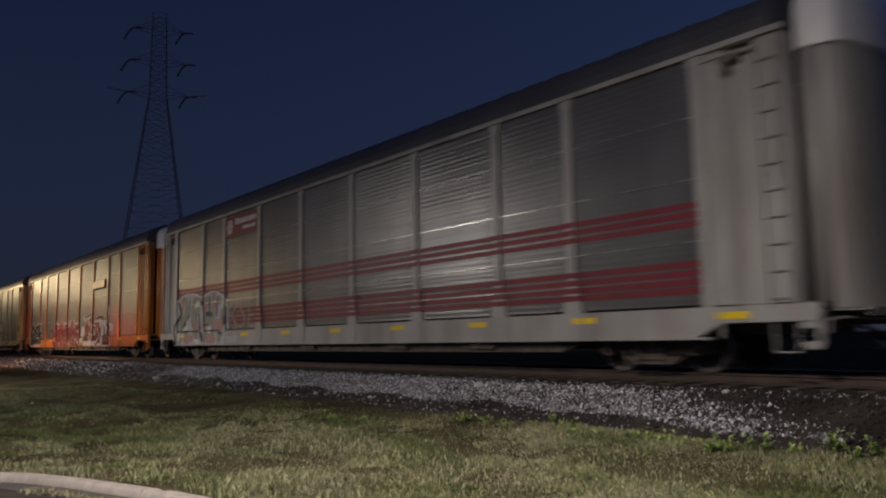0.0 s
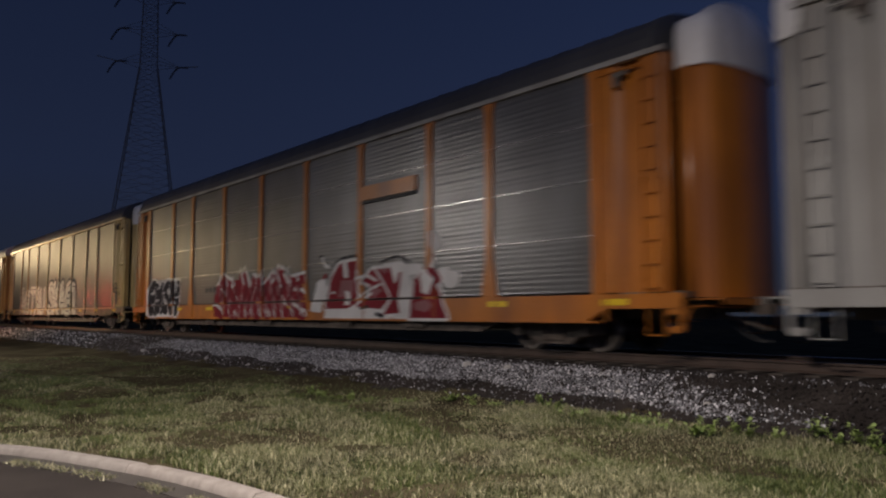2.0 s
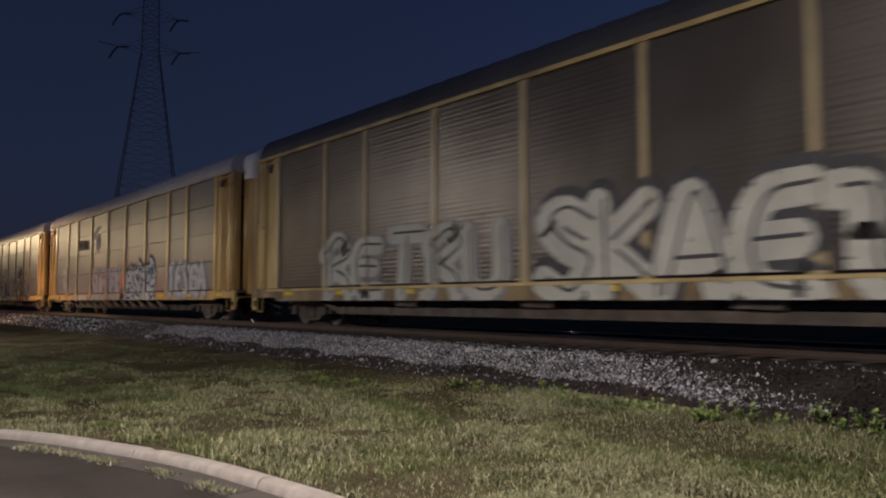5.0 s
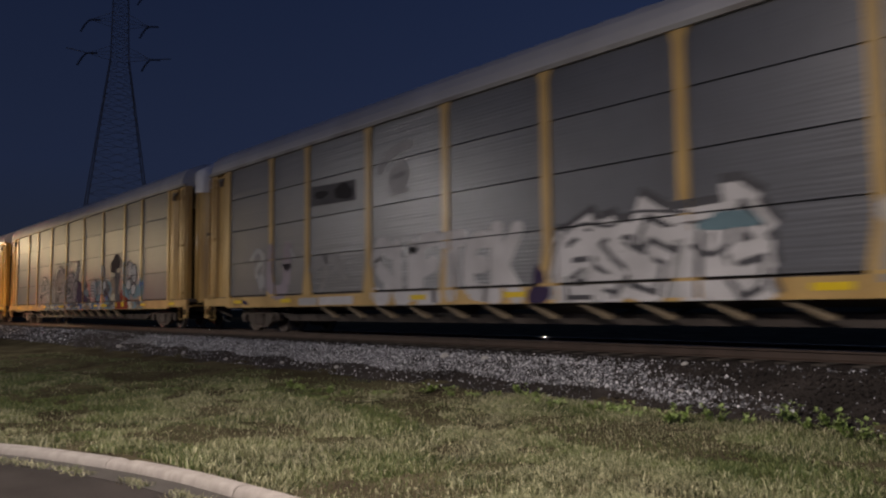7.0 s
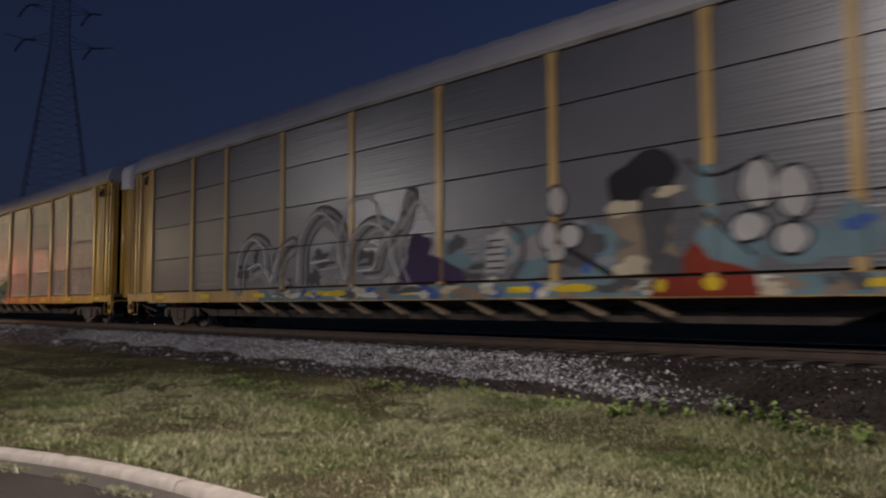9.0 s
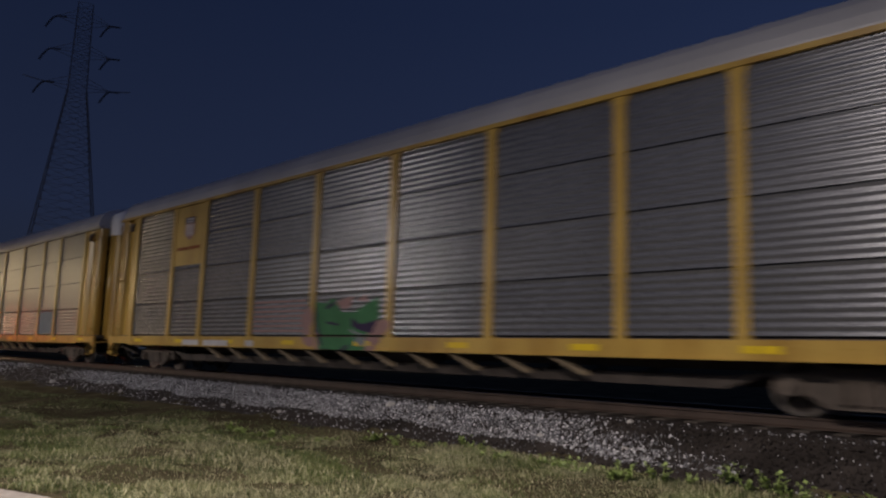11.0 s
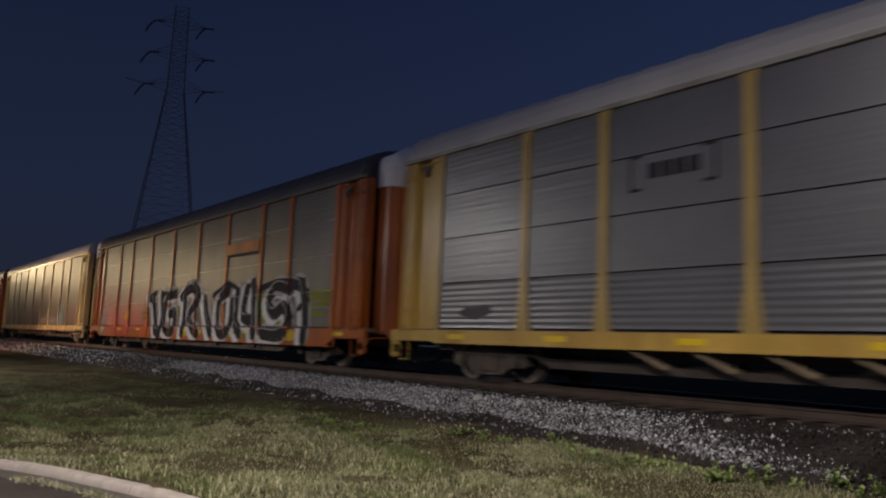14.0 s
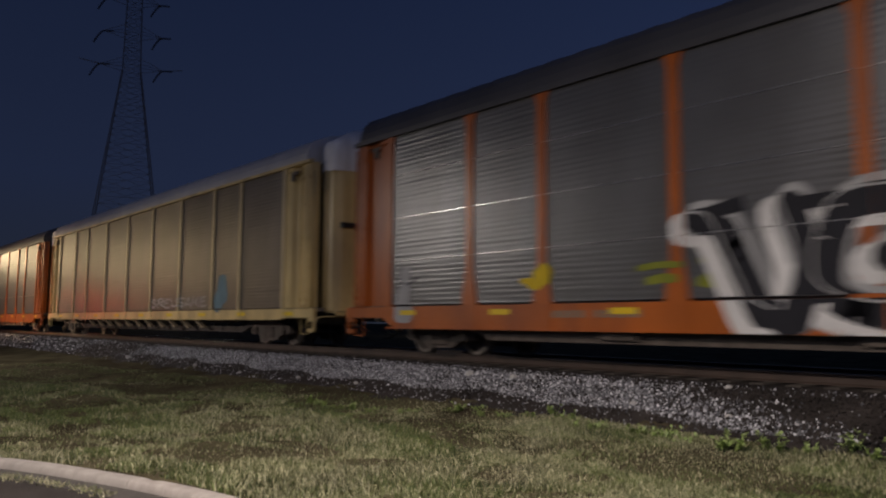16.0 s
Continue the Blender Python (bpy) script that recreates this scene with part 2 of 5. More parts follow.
# ---- ground, road, track ----
RAIL_TOP, TRACK_Y = 0.88, 12.36
KERB = [(-13.2, -6.0), (-12.9, -3.0), (-12.2, -0.9), (-11.3, 0.6), (-10.2, 1.66), (-9.4, 2.12), (-8.5, 2.46), (-7.65, 2.74), (-6.8, 2.94), (-5.9, 3.06), (-5.0, 3.15), (-3.0, 3.24), (0.0, 3.28), (6.0, 3.28), (14.0, 3.28)]


def smooth_line(pts, step):
    """A Catmull-Rom line through the points, resampled at an even step."""
    out = []
    p = [Vector(q) for q in pts]
    p = [2 * p[0] - p[1]] + p + [2 * p[-1] - p[-2]]
    for i in range(1, len(p) - 2):
        a, b, c, d = p[i - 1:i + 3]
        n = max(2, int((c - b).length / 0.05))
        for j in range(n):
            t = j / n
            out.append(0.5 * (2 * b + (c - a) * t + (2 * a - 5 * b + 4 * c - d) * t * t + (3 * b - a - 3 * c + d) * t ** 3))
    res, acc = [out[0]], 0.0
    for a, b in zip(out, out[1:]):
        acc += (b - a).length
        if acc >= step:
            res.append(b)
            acc = 0.0
    return res


KERB_LINE = smooth_line(KERB, 0.15)


KX = np.array([p.x for p in KERB_LINE])
KY = np.array([p.y for p in KERB_LINE])


EDGE_X = [-40.0, -30.0, -24.0, -19.0, -15.9, -13.5, -10.9, -9.6, 6.0]
EDGE_Y = [3.0, 3.4, 4.0, 4.7, 5.4, 6.6, 7.4, 8.2, 8.2]


def edge_y(x):
    """Where the thick lawn turns sparser and shorter, on the side towards the ballast."""
    return float(np.interp(x, EDGE_X, EDGE_Y)) + 0.18 * math.sin(x * 1.3) + 0.12 * math.sin(x * 3.1 + 1)


def ground_z(x, y):
    lawn = 0.07 + 0.13 * min(1, max(0, (y - 3.2) / 5)) + 0.025 * math.sin(x * 0.9 + y) + 0.02 * math.sin(y * 1.7 - x * 0.4)
    pts = ((7.9, None), (8.5, 0.27), (9.75, 0.64), (10.4, 0.69), (14.3, 0.69), (15.0, 0.64), (16.4, 0.25), (18.0, 0.1))
    if y <= 7.9:
        i = int(np.searchsorted(KX, x))
        if -13.2 < x < 14 and y < KY[min(i, len(KY) - 1)] - 0.12 or x >= 14 and y < 3.2:
            return -0.22
        return lawn
    if y >= 18:
        return 0.1
    prev = (7.9, lawn)
    for q in pts[1:]:
        if y <= q[0]:
            t = (y - prev[0]) / (q[0] - prev[0])
            return prev[1] + (q[1] - prev[1]) * t
        prev = q
    return 0.1


xs = np.concatenate([[-3000, -1200, -500, -250, -140, -100], np.arange(-80, -34, 2.0), np.arange(-34, 14, 0.35), [16, 20, 30, 50, 100, 250, 600, 3000]])
ys = np.concatenate([[-3000, -600, -150, -60, -30, -15, -9, -6], np.arange(-4, 7.8, 0.35), np.arange(7.9, 18.2, 0.25), [20, 25, 40, 80, 200, 600, 3000]])
verts = [(x, y, ground_z(x, y)) for x in xs for y in ys]
ny = len(ys)
faces = [(i * ny + j, (i + 1) * ny + j, (i + 1) * ny + j + 1, i * ny + j + 1) for i in range(len(xs) - 1) for j in range(ny - 1)]
g = bulk("ground", verts, faces, M["soil"])
g.materials.append(M["ballast_bed"])
for p in g.polygons:
    c = p.center
    p.use_smooth = True
    if 8.4 + 0.15 * math.sin(c.x * 1.7) < c.y < 16.6:
        p.material_index = 1
tagged(new("ground", g), "uneven lawn soil rising to a gravel railway bed", "ground", kind="structure")

# road inside the kerb
bm = bmesh.new()
line = [p for p in KERB_LINE]
top = []
for p in line:
    top.append(bm.verts.new((p.x, p.y - 0.2, 0.006)))
low = [bm.verts.new((p.x, -40, 0.006)) for p in line]
for i in range(len(line) - 1):
    if line[i + 1].x > line[i].x:
        bm.faces.new((top[i], top[i + 1], low[i + 1], low[i]))
road = new("road", finish(bm, "road", M["asphalt"]))
tagged(road, "dark worn asphalt road inside a curved kerb", "road", kind="structure")


def kerb():
    owner = tagged(new("kerb"), "curved pale concrete kerb with dirty joints beside the lawn", "kerb", kind="structure")
    prof = [(0.0, 0.085), (0.012, 0.101), (0.03, 0.105), (0.11, 0.101), (0.135, 0.093), (0.155, 0.075), (0.175, 0.02), (0.175, -0.25), (0.0, -0.25)]
    gut = [(0.18, 0.022), (0.46, 0.016), (0.46, -0.25), (0.18, -0.25)]
    n = len(KERB_LINE)
    run = 13
    for s in range(0, n - 1, run):
        seg = KERB_LINE[s:min(s + run + 1, n)]
        if len(seg) < 3:
            break
        for outline, mat, nm in ((prof, M["concrete"], "kerb_stone"), (gut, M["gutter"], "gutter_slab")):
            bm = bmesh.new()
            rings = []
            for i, p in enumerate(seg):
                a, b = seg[max(i - 1, 0)], seg[min(i + 1, len(seg) - 1)]
                d = (b - a).normalized()
                right = Vector((d.y, -d.x))
                q = p.copy()
                if i == 0:
                    q = q + d * 0.006
                if i == len(seg) - 1:
                    q = q - d * 0.006
                rings.append([bm.verts.new((q.x + right.x * o, q.y + right.y * o, z)) for o, z in outline])
            m = len(outline)
            for r0, r1 in zip(rings, rings[1:]):
                for i in range(m):
                    bm.faces.new((r0[i], r0[(i + 1) % m], r1[(i + 1) % m], r1[i]))
            for r in (rings[0], rings[-1]):
                bm.faces.new([bm.verts.new(v.co) for v in r])
            part(nm, finish(bm, nm, mat, nm == "kerb_stone"), owner)


kerb()


def rail(name, y):
    owner = tagged(new(name), "rust-brown steel rail with a polished running head", "rail", "rails of the track", kind="structure")
    owner.location = (0, y, RAIL_TOP)
    out = [(-0.075, -0.17), (0.075, -0.17), (0.075, -0.158), (0.012, -0.135), (0.010, -0.045), (0.036, -0.035), (0.036, -0.006), (-0.036, -0.006), (-0.036, -0.035), (-0.010, -0.045), (-0.012, -0.135), (-0.075, -0.158)]
    bm = bmesh.new()
    prism(bm, out, "x", -400, 120)
    part("rail_body", finish(bm, "rail_body", M["rail"]), owner)
    bm = bmesh.new()
    prism(bm, [(-0.034, -0.005), (0.034, -0.005), (0.024, 0.001), (-0.024, 0.001)], "x", -400, 120)
    part("rail_head", finish(bm, "rail_head", M["rail_head"]), owner, label="polished steel rail head")


rail("rail_near", TRACK_Y - 0.7525)
rail("rail_far", TRACK_Y + 0.7525)

# ---- the train: covered car-carrier wagons ----
BAYS = [-12.175, -9.325, -7.275, -4.365, -1.455, 1.455, 4.365, 7.275, 9.325, 12.175]
SIDE, TOP, DECK = 1.50, 5.17, 1.10
MESH = {}


def cached(key, make):
    if key not in MESH:
        MESH[key] = make()
    return MESH[key]


def panel_mesh(width, height, pitch, depth, mat, key):
    """A corrugated sheet: rounded horizontal ribs on the front, flat behind."""
    def make():
        n, seg = max(1, round(height / pitch)), 8
        rows = n * seg
        front = [(depth * 0.5 * (1 - math.cos(2 * math.pi * i / seg)), height * i / rows) for i in range(rows + 1)]
        w = width / 2
        vs, fs = [], []
        for y, z in front:
            vs += [(-w, y, z), (w, y, z)]
        fs = [(2 * i, 2 * i + 1, 2 * i + 3, 2 * i + 2) for i in range(rows)]
        k = len(vs)
        back = depth + 0.03
        vs += [(-w, back, 0), (w, back, 0), (-w, back, height), (w, back, height)]
        vs += [(-w, depth, 0), (w, depth, 0), (-w, depth, height), (w, depth, height)]
        fs += [(k + 1, k, k + 2, k + 3), (k, k + 1, k + 5, k + 4), (k + 6, k + 7, k + 3, k + 2), (k, k + 4, k + 6, k + 2), (k + 1, k + 3, k + 7, k + 5)]
        me = bulk("side_panel", vs, fs, mat)
        for p in me.polygons[:rows]:
            p.use_smooth = True
        return me
    return cached(("panel", key, round(width, 3), round(height, 3)), make)


def post_mesh(mat, key, flared, width):
    def make():
        w = width / 2
        bm = bmesh.new()
        if flared:
            out = [(-w * 2.3, DECK - 0.06), (w * 2.3, DECK - 0.06), (w * 2.0, DECK + 0.15), (w, DECK + 0.75), (w, TOP - 0.25), (w * 1.8, TOP - 0.05), (w * 1.8, TOP), (-w * 1.8, TOP), (-w * 1.8, TOP - 0.05), (-w, TOP - 0.25), (-w, DECK + 0.75), (-w * 2.0, DECK + 0.15)]
        else:
            out = [(-w, DECK - 0.06), (w, DECK - 0.06), (w, TOP - 0.2), (w * 1.6, TOP - 0.08), (w * 1.6, TOP), (-w * 1.6, TOP), (-w * 1.6, TOP - 0.08), (-w, TOP - 0.2)]
        prism(bm, out, "y", -0.045, 0.06)
        bmesh.ops.bevel(bm, geom=[e for e in bm.edges if abs((e.verts[0].co - e.verts[1].co).y) < 0.001 and e.verts[0].co.y < 0], offset=0.012, segments=1, affect="EDGES")
        return finish(bm, "post", mat)
    return cached(("post", key, flared, width), make)


def roof_mesh(mat, key):
    def make():
        prof = [(-1.56, 5.16), (-1.56, 5.25), (-1.53, 5.42), (-1.44, 5.63), (-1.28, 5.79), (-0.85, 5.98), (-0.4, 6.07), (0, 6.09)]
        prof = prof + [(-y, z) for y, z in prof[-2::-1]]
        bm = bmesh.new()
        rings = []
        x = -13.46
        while x <= 13.36:
            for dx, lift in ((0.0, 0.0), (0.03, 0.018), (0.10, 0.018), (0.13, 0.0)):
                rings.append([bm.verts.new((x + dx, y, z + lift * (0.2 < (z - 5.0)))) for y, z in prof])
            x += 26.79 / 35
        for a, b in zip(rings, rings[1:]):
            for i in range(len(prof) - 1):
                bm.faces.new((a[i], a[i + 1], b[i + 1], b[i]))
        bm.faces.new(rings[0])
        bm.faces.new(rings[-1][::-1])
        return finish(bm, "roof", mat)
    return cached(("roof", key), make)


def door_plan(n=14):
    """The curved plan of an end door, from one corner to the other."""
    pts = []
    for i in range(n + 1):
        a = math.pi * i / n
        y = -1.10 * math.cos(a)
        s = math.sin(a)
        pts.append((13.80 + 0.58 * s ** 0.45, y))
    return pts


def door_mesh(mat, key):
    def make():
        bm = bmesh.new()
        plan = door_plan()
        inner = [(x - 0.06, y * 0.96) for x, y in plan]
        prism(bm, plan + inner[::-1], "z", 0.98, 5.02)
        return finish(bm, "end_door", mat)
    return cached(("door", key), make)


def cap_mesh(mat, key):
    """A domed hood over the round door corners, standing proud of the roof's end."""
    def make():
        bm = bmesh.new()
        plan = [(13.67, -1.17)] + [(x + 0.03, y * 1.05) for x, y in door_plan()] + [(13.67, 1.17)]

        def dome(y):
            return 1 - min(1.0, abs(y) / 1.22) ** 2.2

        def ring(inset, rise, low):
            return [bm.verts.new((13.67 + (x - 13.67) * (1 - inset), y * (1 - inset * 0.45), low + rise * dome(y))) for x, y in plan]
        rings = [ring(0.0, 0.0, 4.87), ring(0.0, 0.12, 5.42), ring(0.05, 0.26, 5.58), ring(0.20, 0.36, 5.70), ring(0.5, 0.42, 5.76), ring(1.0, 0.42, 5.78)]
        for a, b in zip(rings, rings[1:]):
            for i in range(len(plan) - 1):
                bm.faces.new((a[i], a[i + 1], b[i + 1], b[i]))
        for a, b in zip(rings, rings[1:]):
            bm.faces.new((a[0], b[0], b[-1], a[-1]))
        bmesh.ops.remove_doubles(bm, verts=bm.verts, dist=0.0005)
        return finish(bm, "end_cap", mat, True)
    return cached(("cap", key), make)


def end_wall_mesh(mat, key):
    def make():
        bm = bmesh.new()
        # flat plate, slanted recess, flush ladder bay, folded edge
        out = [(12.26, -1.50), (12.60, -1.50), (12.74, -1.39), (13.15, -1.39), (13.18, -1.49), (13.20, -1.50), (13.58, -1.50), (13.61, -1.48), (13.62, -1.38), (13.66, -1.38), (13.66, -1.24), (12.26, -1.24)]
        prism(bm, out, "z", DECK - 0.02, TOP - 0.02)
        return finish(bm, "end_wall", mat)
    return cached(("endwall", key), make)


def corner_mesh(mat, key):
    def make():
        bm = bmesh.new()
        for cx, cy, r, n in ((13.81, -1.00, 0.17, 24), (13.65, -1.40, 0.045, 10)):
            ring = [(cx + r * math.cos(2 * math.pi * k / n), cy + r * math.sin(2 * math.pi * k / n)) for k in range(n)]
            prism(bm, ring, "z", DECK - 0.10, 4.90)
        me = finish(bm, "corner_post", mat, True)
        for p in me.polygons:
            p.use_smooth = abs(p.normal.z) < 0.5
        return me
    return cached(("corner", key), make)


def lip_mesh(mat, key):
    """A rain lip over the flat end plate."""
    def make():
        bm = bmesh.new()
        prism(bm, [(-1.545, TOP - 0.17), (-1.498, TOP - 0.13), (-1.498, TOP - 0.18), (-1.54, TOP - 0.185)], "x", 12.28, 13.15)
        return finish(bm, "rain_lip", mat)
    return cached(("lip", key), make)


def platform_mesh(mat, key):
    """The crossover platform over the coupler, a plate with a turned-down edge."""
    def make():
        bm = bmesh.new()
        prism(bm, [(13.94, 0.94), (14.44, 0.94), (14.44, 0.86), (14.46, 0.86), (14.46, 0.965), (13.94, 0.965)], "y", -1.15, 1.15)
        return finish(bm, "crossover_platform", mat)
    return cached(("platform", key), make)


def lever_mesh(mat, key):
    """The bent uncoupling lever from the corner to the coupler head."""
    def make():
        bm = bmesh.new()
        pts = [(14.0, -1.52, 0.62), (14.0, -1.45, 0.80), (14.05, -1.2, 0.84), (14.32, -0.3, 0.82), (14.5, -0.12, 0.98)]
        for a, b in zip(pts, pts[1:]):
            bar(bm, a, b, 0.02, 6)
        return finish(bm, "uncoupling_lever", mat)
    return cached(("lever", key), make)


def hose_mesh():
    def make():
        bm = bmesh.new()
        last = None
        for i in range(9):
            t = i / 8
            q = (14.0 + 0.68 * t, -0.42 + 0.22 * t, 0.78 - 0.52 * math.sin(math.pi * 0.55 * t))
            if last:
                bar(bm, last, q, 0.028, 6)
            last = q
        return finish(bm, "brake_hose", M["black"])
    return cached("hose", make)


def step_mesh(mat, key):
    """A corner bracket under the sill with an open foothold."""
    def make():
        bm = bmesh.new()
        prism(bm, [(13.66, 0.82), (13.94, 0.82), (13.94, 0.46), (13.88, 0.40), (13.72, 0.40), (13.66, 0.46), (13.66, 0.50), (13.88, 0.52), (13.88, 0.70), (13.66, 0.70)], "y", -1.53, -1.44)
        return finish(bm, "corner_step", mat)
    return cached(("step", key), make)


def ladder_mesh(mat, key):
    def make():
        bm = bmesh.new()
        for x in (13.23, 13.57):
            box(bm, x - 0.012, x + 0.012, -1.58, -1.54, 1.0, TOP - 0.15)
        z = 1.15
        while z < TOP - 0.2:
            bar(bm, (13.22, -1.56, z), (13.58, -1.56, z), 0.012, 6)
            z += 0.40
        for z in (1.3, 3.0, 4.7):
            for x in (13.23, 13.57):
                box(bm, x - 0.02, x + 0.02, -1.55, -1.495, z - 0.03, z + 0.03)
        return finish(bm, "ladder", mat)
    return cached(("ladder", key), make)


def sill_mesh(mat, key, low):
    def make():
        bm = bmesh.new()
        out = [(-13.95, 0.80), (-12.4, 0.80), (-11.9, low), (11.9, low), (12.4, 0.80), (13.95, 0.80), (13.95, DECK - 0.045), (-13.95, DECK - 0.045)]
        prism(bm, out, "y", -1.55, -1.44)
        box(bm, -12.2, 12.2, -1.575, -1.42, low, low + 0.035)
        for x in BAYS:
            box(bm, x + 0.22, x + 0.26, -1.565, -1.54, low + 0.03, DECK - 0.06)
        return finish(bm, "side_sill", mat)
    return cached(("sill", key, low), make)


def wheelset_mesh():
    def make():
        bm = bmesh.new()
        n = 28
        for s in (-1, 1):
            prof = [(0.0, 0.10), (0.30, 0.03), (0.36, 0.0), (0.42, 0.0), (0.425, 0.10), (0.45, 0.115), (0.45, 0.14), (0.36, 0.14), (0.30, 0.09), (0.10, 0.13), (0.09, 0.0)]
            rings = []
            for i in range(n):
                a = 2 * math.pi * i / n
                rings.append([bm.verts.new((r * math.cos(a), s * (0.83 - d), r * math.sin(a))) for r, d in prof[1:10]])
            for i in range(n):
                a, b = rings[i], rings[(i + 1) % n]
                for j in range(len(a)):
                    bm.faces.new((a[j], a[(j + 1) % len(a)], b[(j + 1) % len(a)], b[j]))
            for i in range(8):
                a = 2 * math.pi * i / 8
                bar(bm, (0.1 * math.cos(a), s * 0.75, 0.1 * math.sin(a)), (0.34 * math.cos(a), s * 0.77, 0.34 * math.sin(a)), 0.035)
        bar(bm, (0, -1.05, 0), (0, 1.05, 0), 0.08, 10)
        me = finish(bm, "wheelset", M["truck"])
        me.materials.append(M["tread"])
        for p in me.polygons:
            if 0.37 < math.hypot(p.center.x, p.center.z) and len(p.vertices) == 4:
                p.material_index = 1
        return me
    return cached("wheelset", make)


def side_frame_mesh():
    def make():
        bm = bmesh.new()
        out = [(-1.18, 0.36), (-1.05, 0.30), (-0.72, 0.32), (-0.42, 0.14), (0.42, 0.14), (0.72, 0.32), (1.05, 0.30), (1.18, 0.36), (1.16, 0.58), (0.70, 0.64), (0.45, 0.70), (-0.45, 0.70), (-0.70, 0.64), (-1.16, 0.58)]
        prism(bm, out, "y", -1.13, -0.93)
        for x in (-0.89, 0.89):
            bar(bm, (x, -1.22, 0.42), (x, -0.9, 0.42), 0.13, 12)
            bar(bm, (x, -1.25, 0.42), (x, -1.2, 0.42), 0.07, 8)
        for x in (-0.2, 0.0, 0.2):
            bar(bm, (x, -1.15, 0.22), (x, -1.15, 0.54), 0.075, 8)
        return finish(bm, "side_frame", M["truck"])
    return cached("side_frame", make)


def bolster_mesh():
    def make():
        bm = bmesh.new()
        box(bm, -0.22, 0.22, -1.12, 1.12, 0.42, 0.66)
        bar(bm, (0, 0, 0.6), (0, 0, 0.82), 0.2, 12)
        return finish(bm, "bolster", M["truck"])
    return cached("bolster", make)


def coupler_mesh():
    def make():
        bm = bmesh.new()
        box(bm, 13.2, 14.45, -0.12, 0.12, 0.74, 0.96)
        prism(bm, [(14.40, -0.18), (14.70, -0.16), (14.73, 0.02), (14.55, 0.06), (14.60, 0.20), (14.40, 0.18)], "z", 0.70, 1.0)
        bar(bm, (14.0, -0.5, 0.72), (14.65, -0.15, 0.45), 0.03, 6)
        return finish(bm, "coupler", M["truck"])
    return cached("coupler", make)


def under_mesh():
    def make():
        bm = bmesh.new()
        box(bm, -13.6, 13.6, -0.33, 0.33, 0.62, 1.0)
        box(bm, -13.9, 13.9, -1.43, 1.43, 0.98, 1.08)
        for i in range(-6, 7):
            box(bm, i * 2.0 - 0.06, i * 2.0 + 0.06, -1.43, 1.43, 0.80, 0.99)
        box(bm, -3.0, -1.6, -1.1, -0.5, 0.45, 0.98)
        bar(bm, (1.0, -0.9, 0.72), (2.4, -0.9, 0.72), 0.2, 12)
        return finish(bm, "underframe", M["underframe"])
    return cached("under", make)


def strut_mesh(mat, key):
    def make():
        bm = bmesh.new()
        prism(bm, [(-0.58, 0.80), (-0.46, 0.80), (0.34, 0.50), (0.34, 0.45), (0.26, 0.45)], "y", -1.50, -1.36)
        return finish(bm, "strut", mat)
    return cached(("strut", key), make)


def pipe_mesh():
    def make():
        bm = bmesh.new()
        bar(bm, (-9.0, -1.15, 0.46), (9.0, -1.15, 0.46), 0.03, 6)
        for i in range(-4, 5):
            box(bm, i * 2.1 - 0.03, i * 2.1 + 0.03, -1.2, -1.1, 0.44, 0.8)
        return finish(bm, "brake_pipe", M["truck"])
    return cached("pipe", make)


def box_mesh():
    def make():
        bm = bmesh.new()
        prism(bm, [(-0.45, 0.55), (-0.40, 0.42), (0.38, 0.40), (0.45, 0.55)], "y", -1.44, -1.15)
        return finish(bm, "under_box", M["truck"])
    return cached("under_box", make)


def beam_mesh(mat="truck"):
    def make():
        bm = bmesh.new()
        box(bm, -8.9, 8.9, -1.36, -1.26, 0.37, 0.53)
        box(bm, -8.9, 8.9, -1.40, -1.26, 0.345, 0.37)
        for i in range(-8, 9):
            box(bm, i * 1.05 - 0.02, i * 1.05 + 0.02, -1.385, -1.36, 0.37, 0.53)
        for s in (-1, 1):
            prism(bm, [(s * 8.9, 0.37), (s * 9.5, 0.56), (s * 9.5, 0.62), (s * 8.9, 0.53)], "y", -1.36, -1.26)
        return finish(bm, "side_beam", M[mat])
    return cached(("side_beam", mat), make)


def reflector_mesh():
    def make():
        bm = bmesh.new()
        box(bm, -0.28, 0.28, -1.556, -1.548, 0.86, 0.97)
        return finish(bm, "reflector", M["reflector"])
    return cached("reflector", make)


def stirrup_mesh(mat, key):
    def make():
        bm = bmesh.new()
        for a, b in (((13.24, -1.5, 0.85), (13.24, -1.5, 0.36)), ((13.24, -1.5, 0.36), (13.60, -1.5, 0.36)), ((13.60, -1.5, 0.36), (13.60, -1.5, 0.85))):
            bar(bm, a, b, 0.014)
        return finish(bm, "stirrup_step", mat)
    return cached(("stirrup", key), make)


def brake_mesh():
    def make():
        bm = bmesh.new()
        box(bm, 12.66, 12.98, -1.53, -1.35, 1.18, 1.78)
        bmesh.ops.bevel(bm, geom=bm.edges[:], offset=0.03, segments=2, affect="EDGES")
        n = 20
        pts = [(12.82 + 0.24 * math.cos(6.2832 * i / n), -1.58, 1.95 + 0.24 * math.sin(6.2832 * i / n)) for i in range(n)]
        for i in range(n):
            bar(bm, pts[i], pts[(i + 1) % n], 0.018, 5)
        for i in range(0, n, 5):
            bar(bm, (12.82, -1.56, 1.95), pts[i], 0.014, 4)
        bar(bm, (12.82, -1.6, 1.95), (12.82, -1.36, 1.95), 0.03, 8)
        return finish(bm, "hand_brake", M["underframe"])
    return cached("brake", make)


def latch_mesh():
    def make():
        bm = bmesh.new()
        box(bm, 14.05, 14.40, -0.92, -0.42, 3.28, 3.42)
        return finish(bm, "door_plate", M["black"])
    return cached("latch", make)


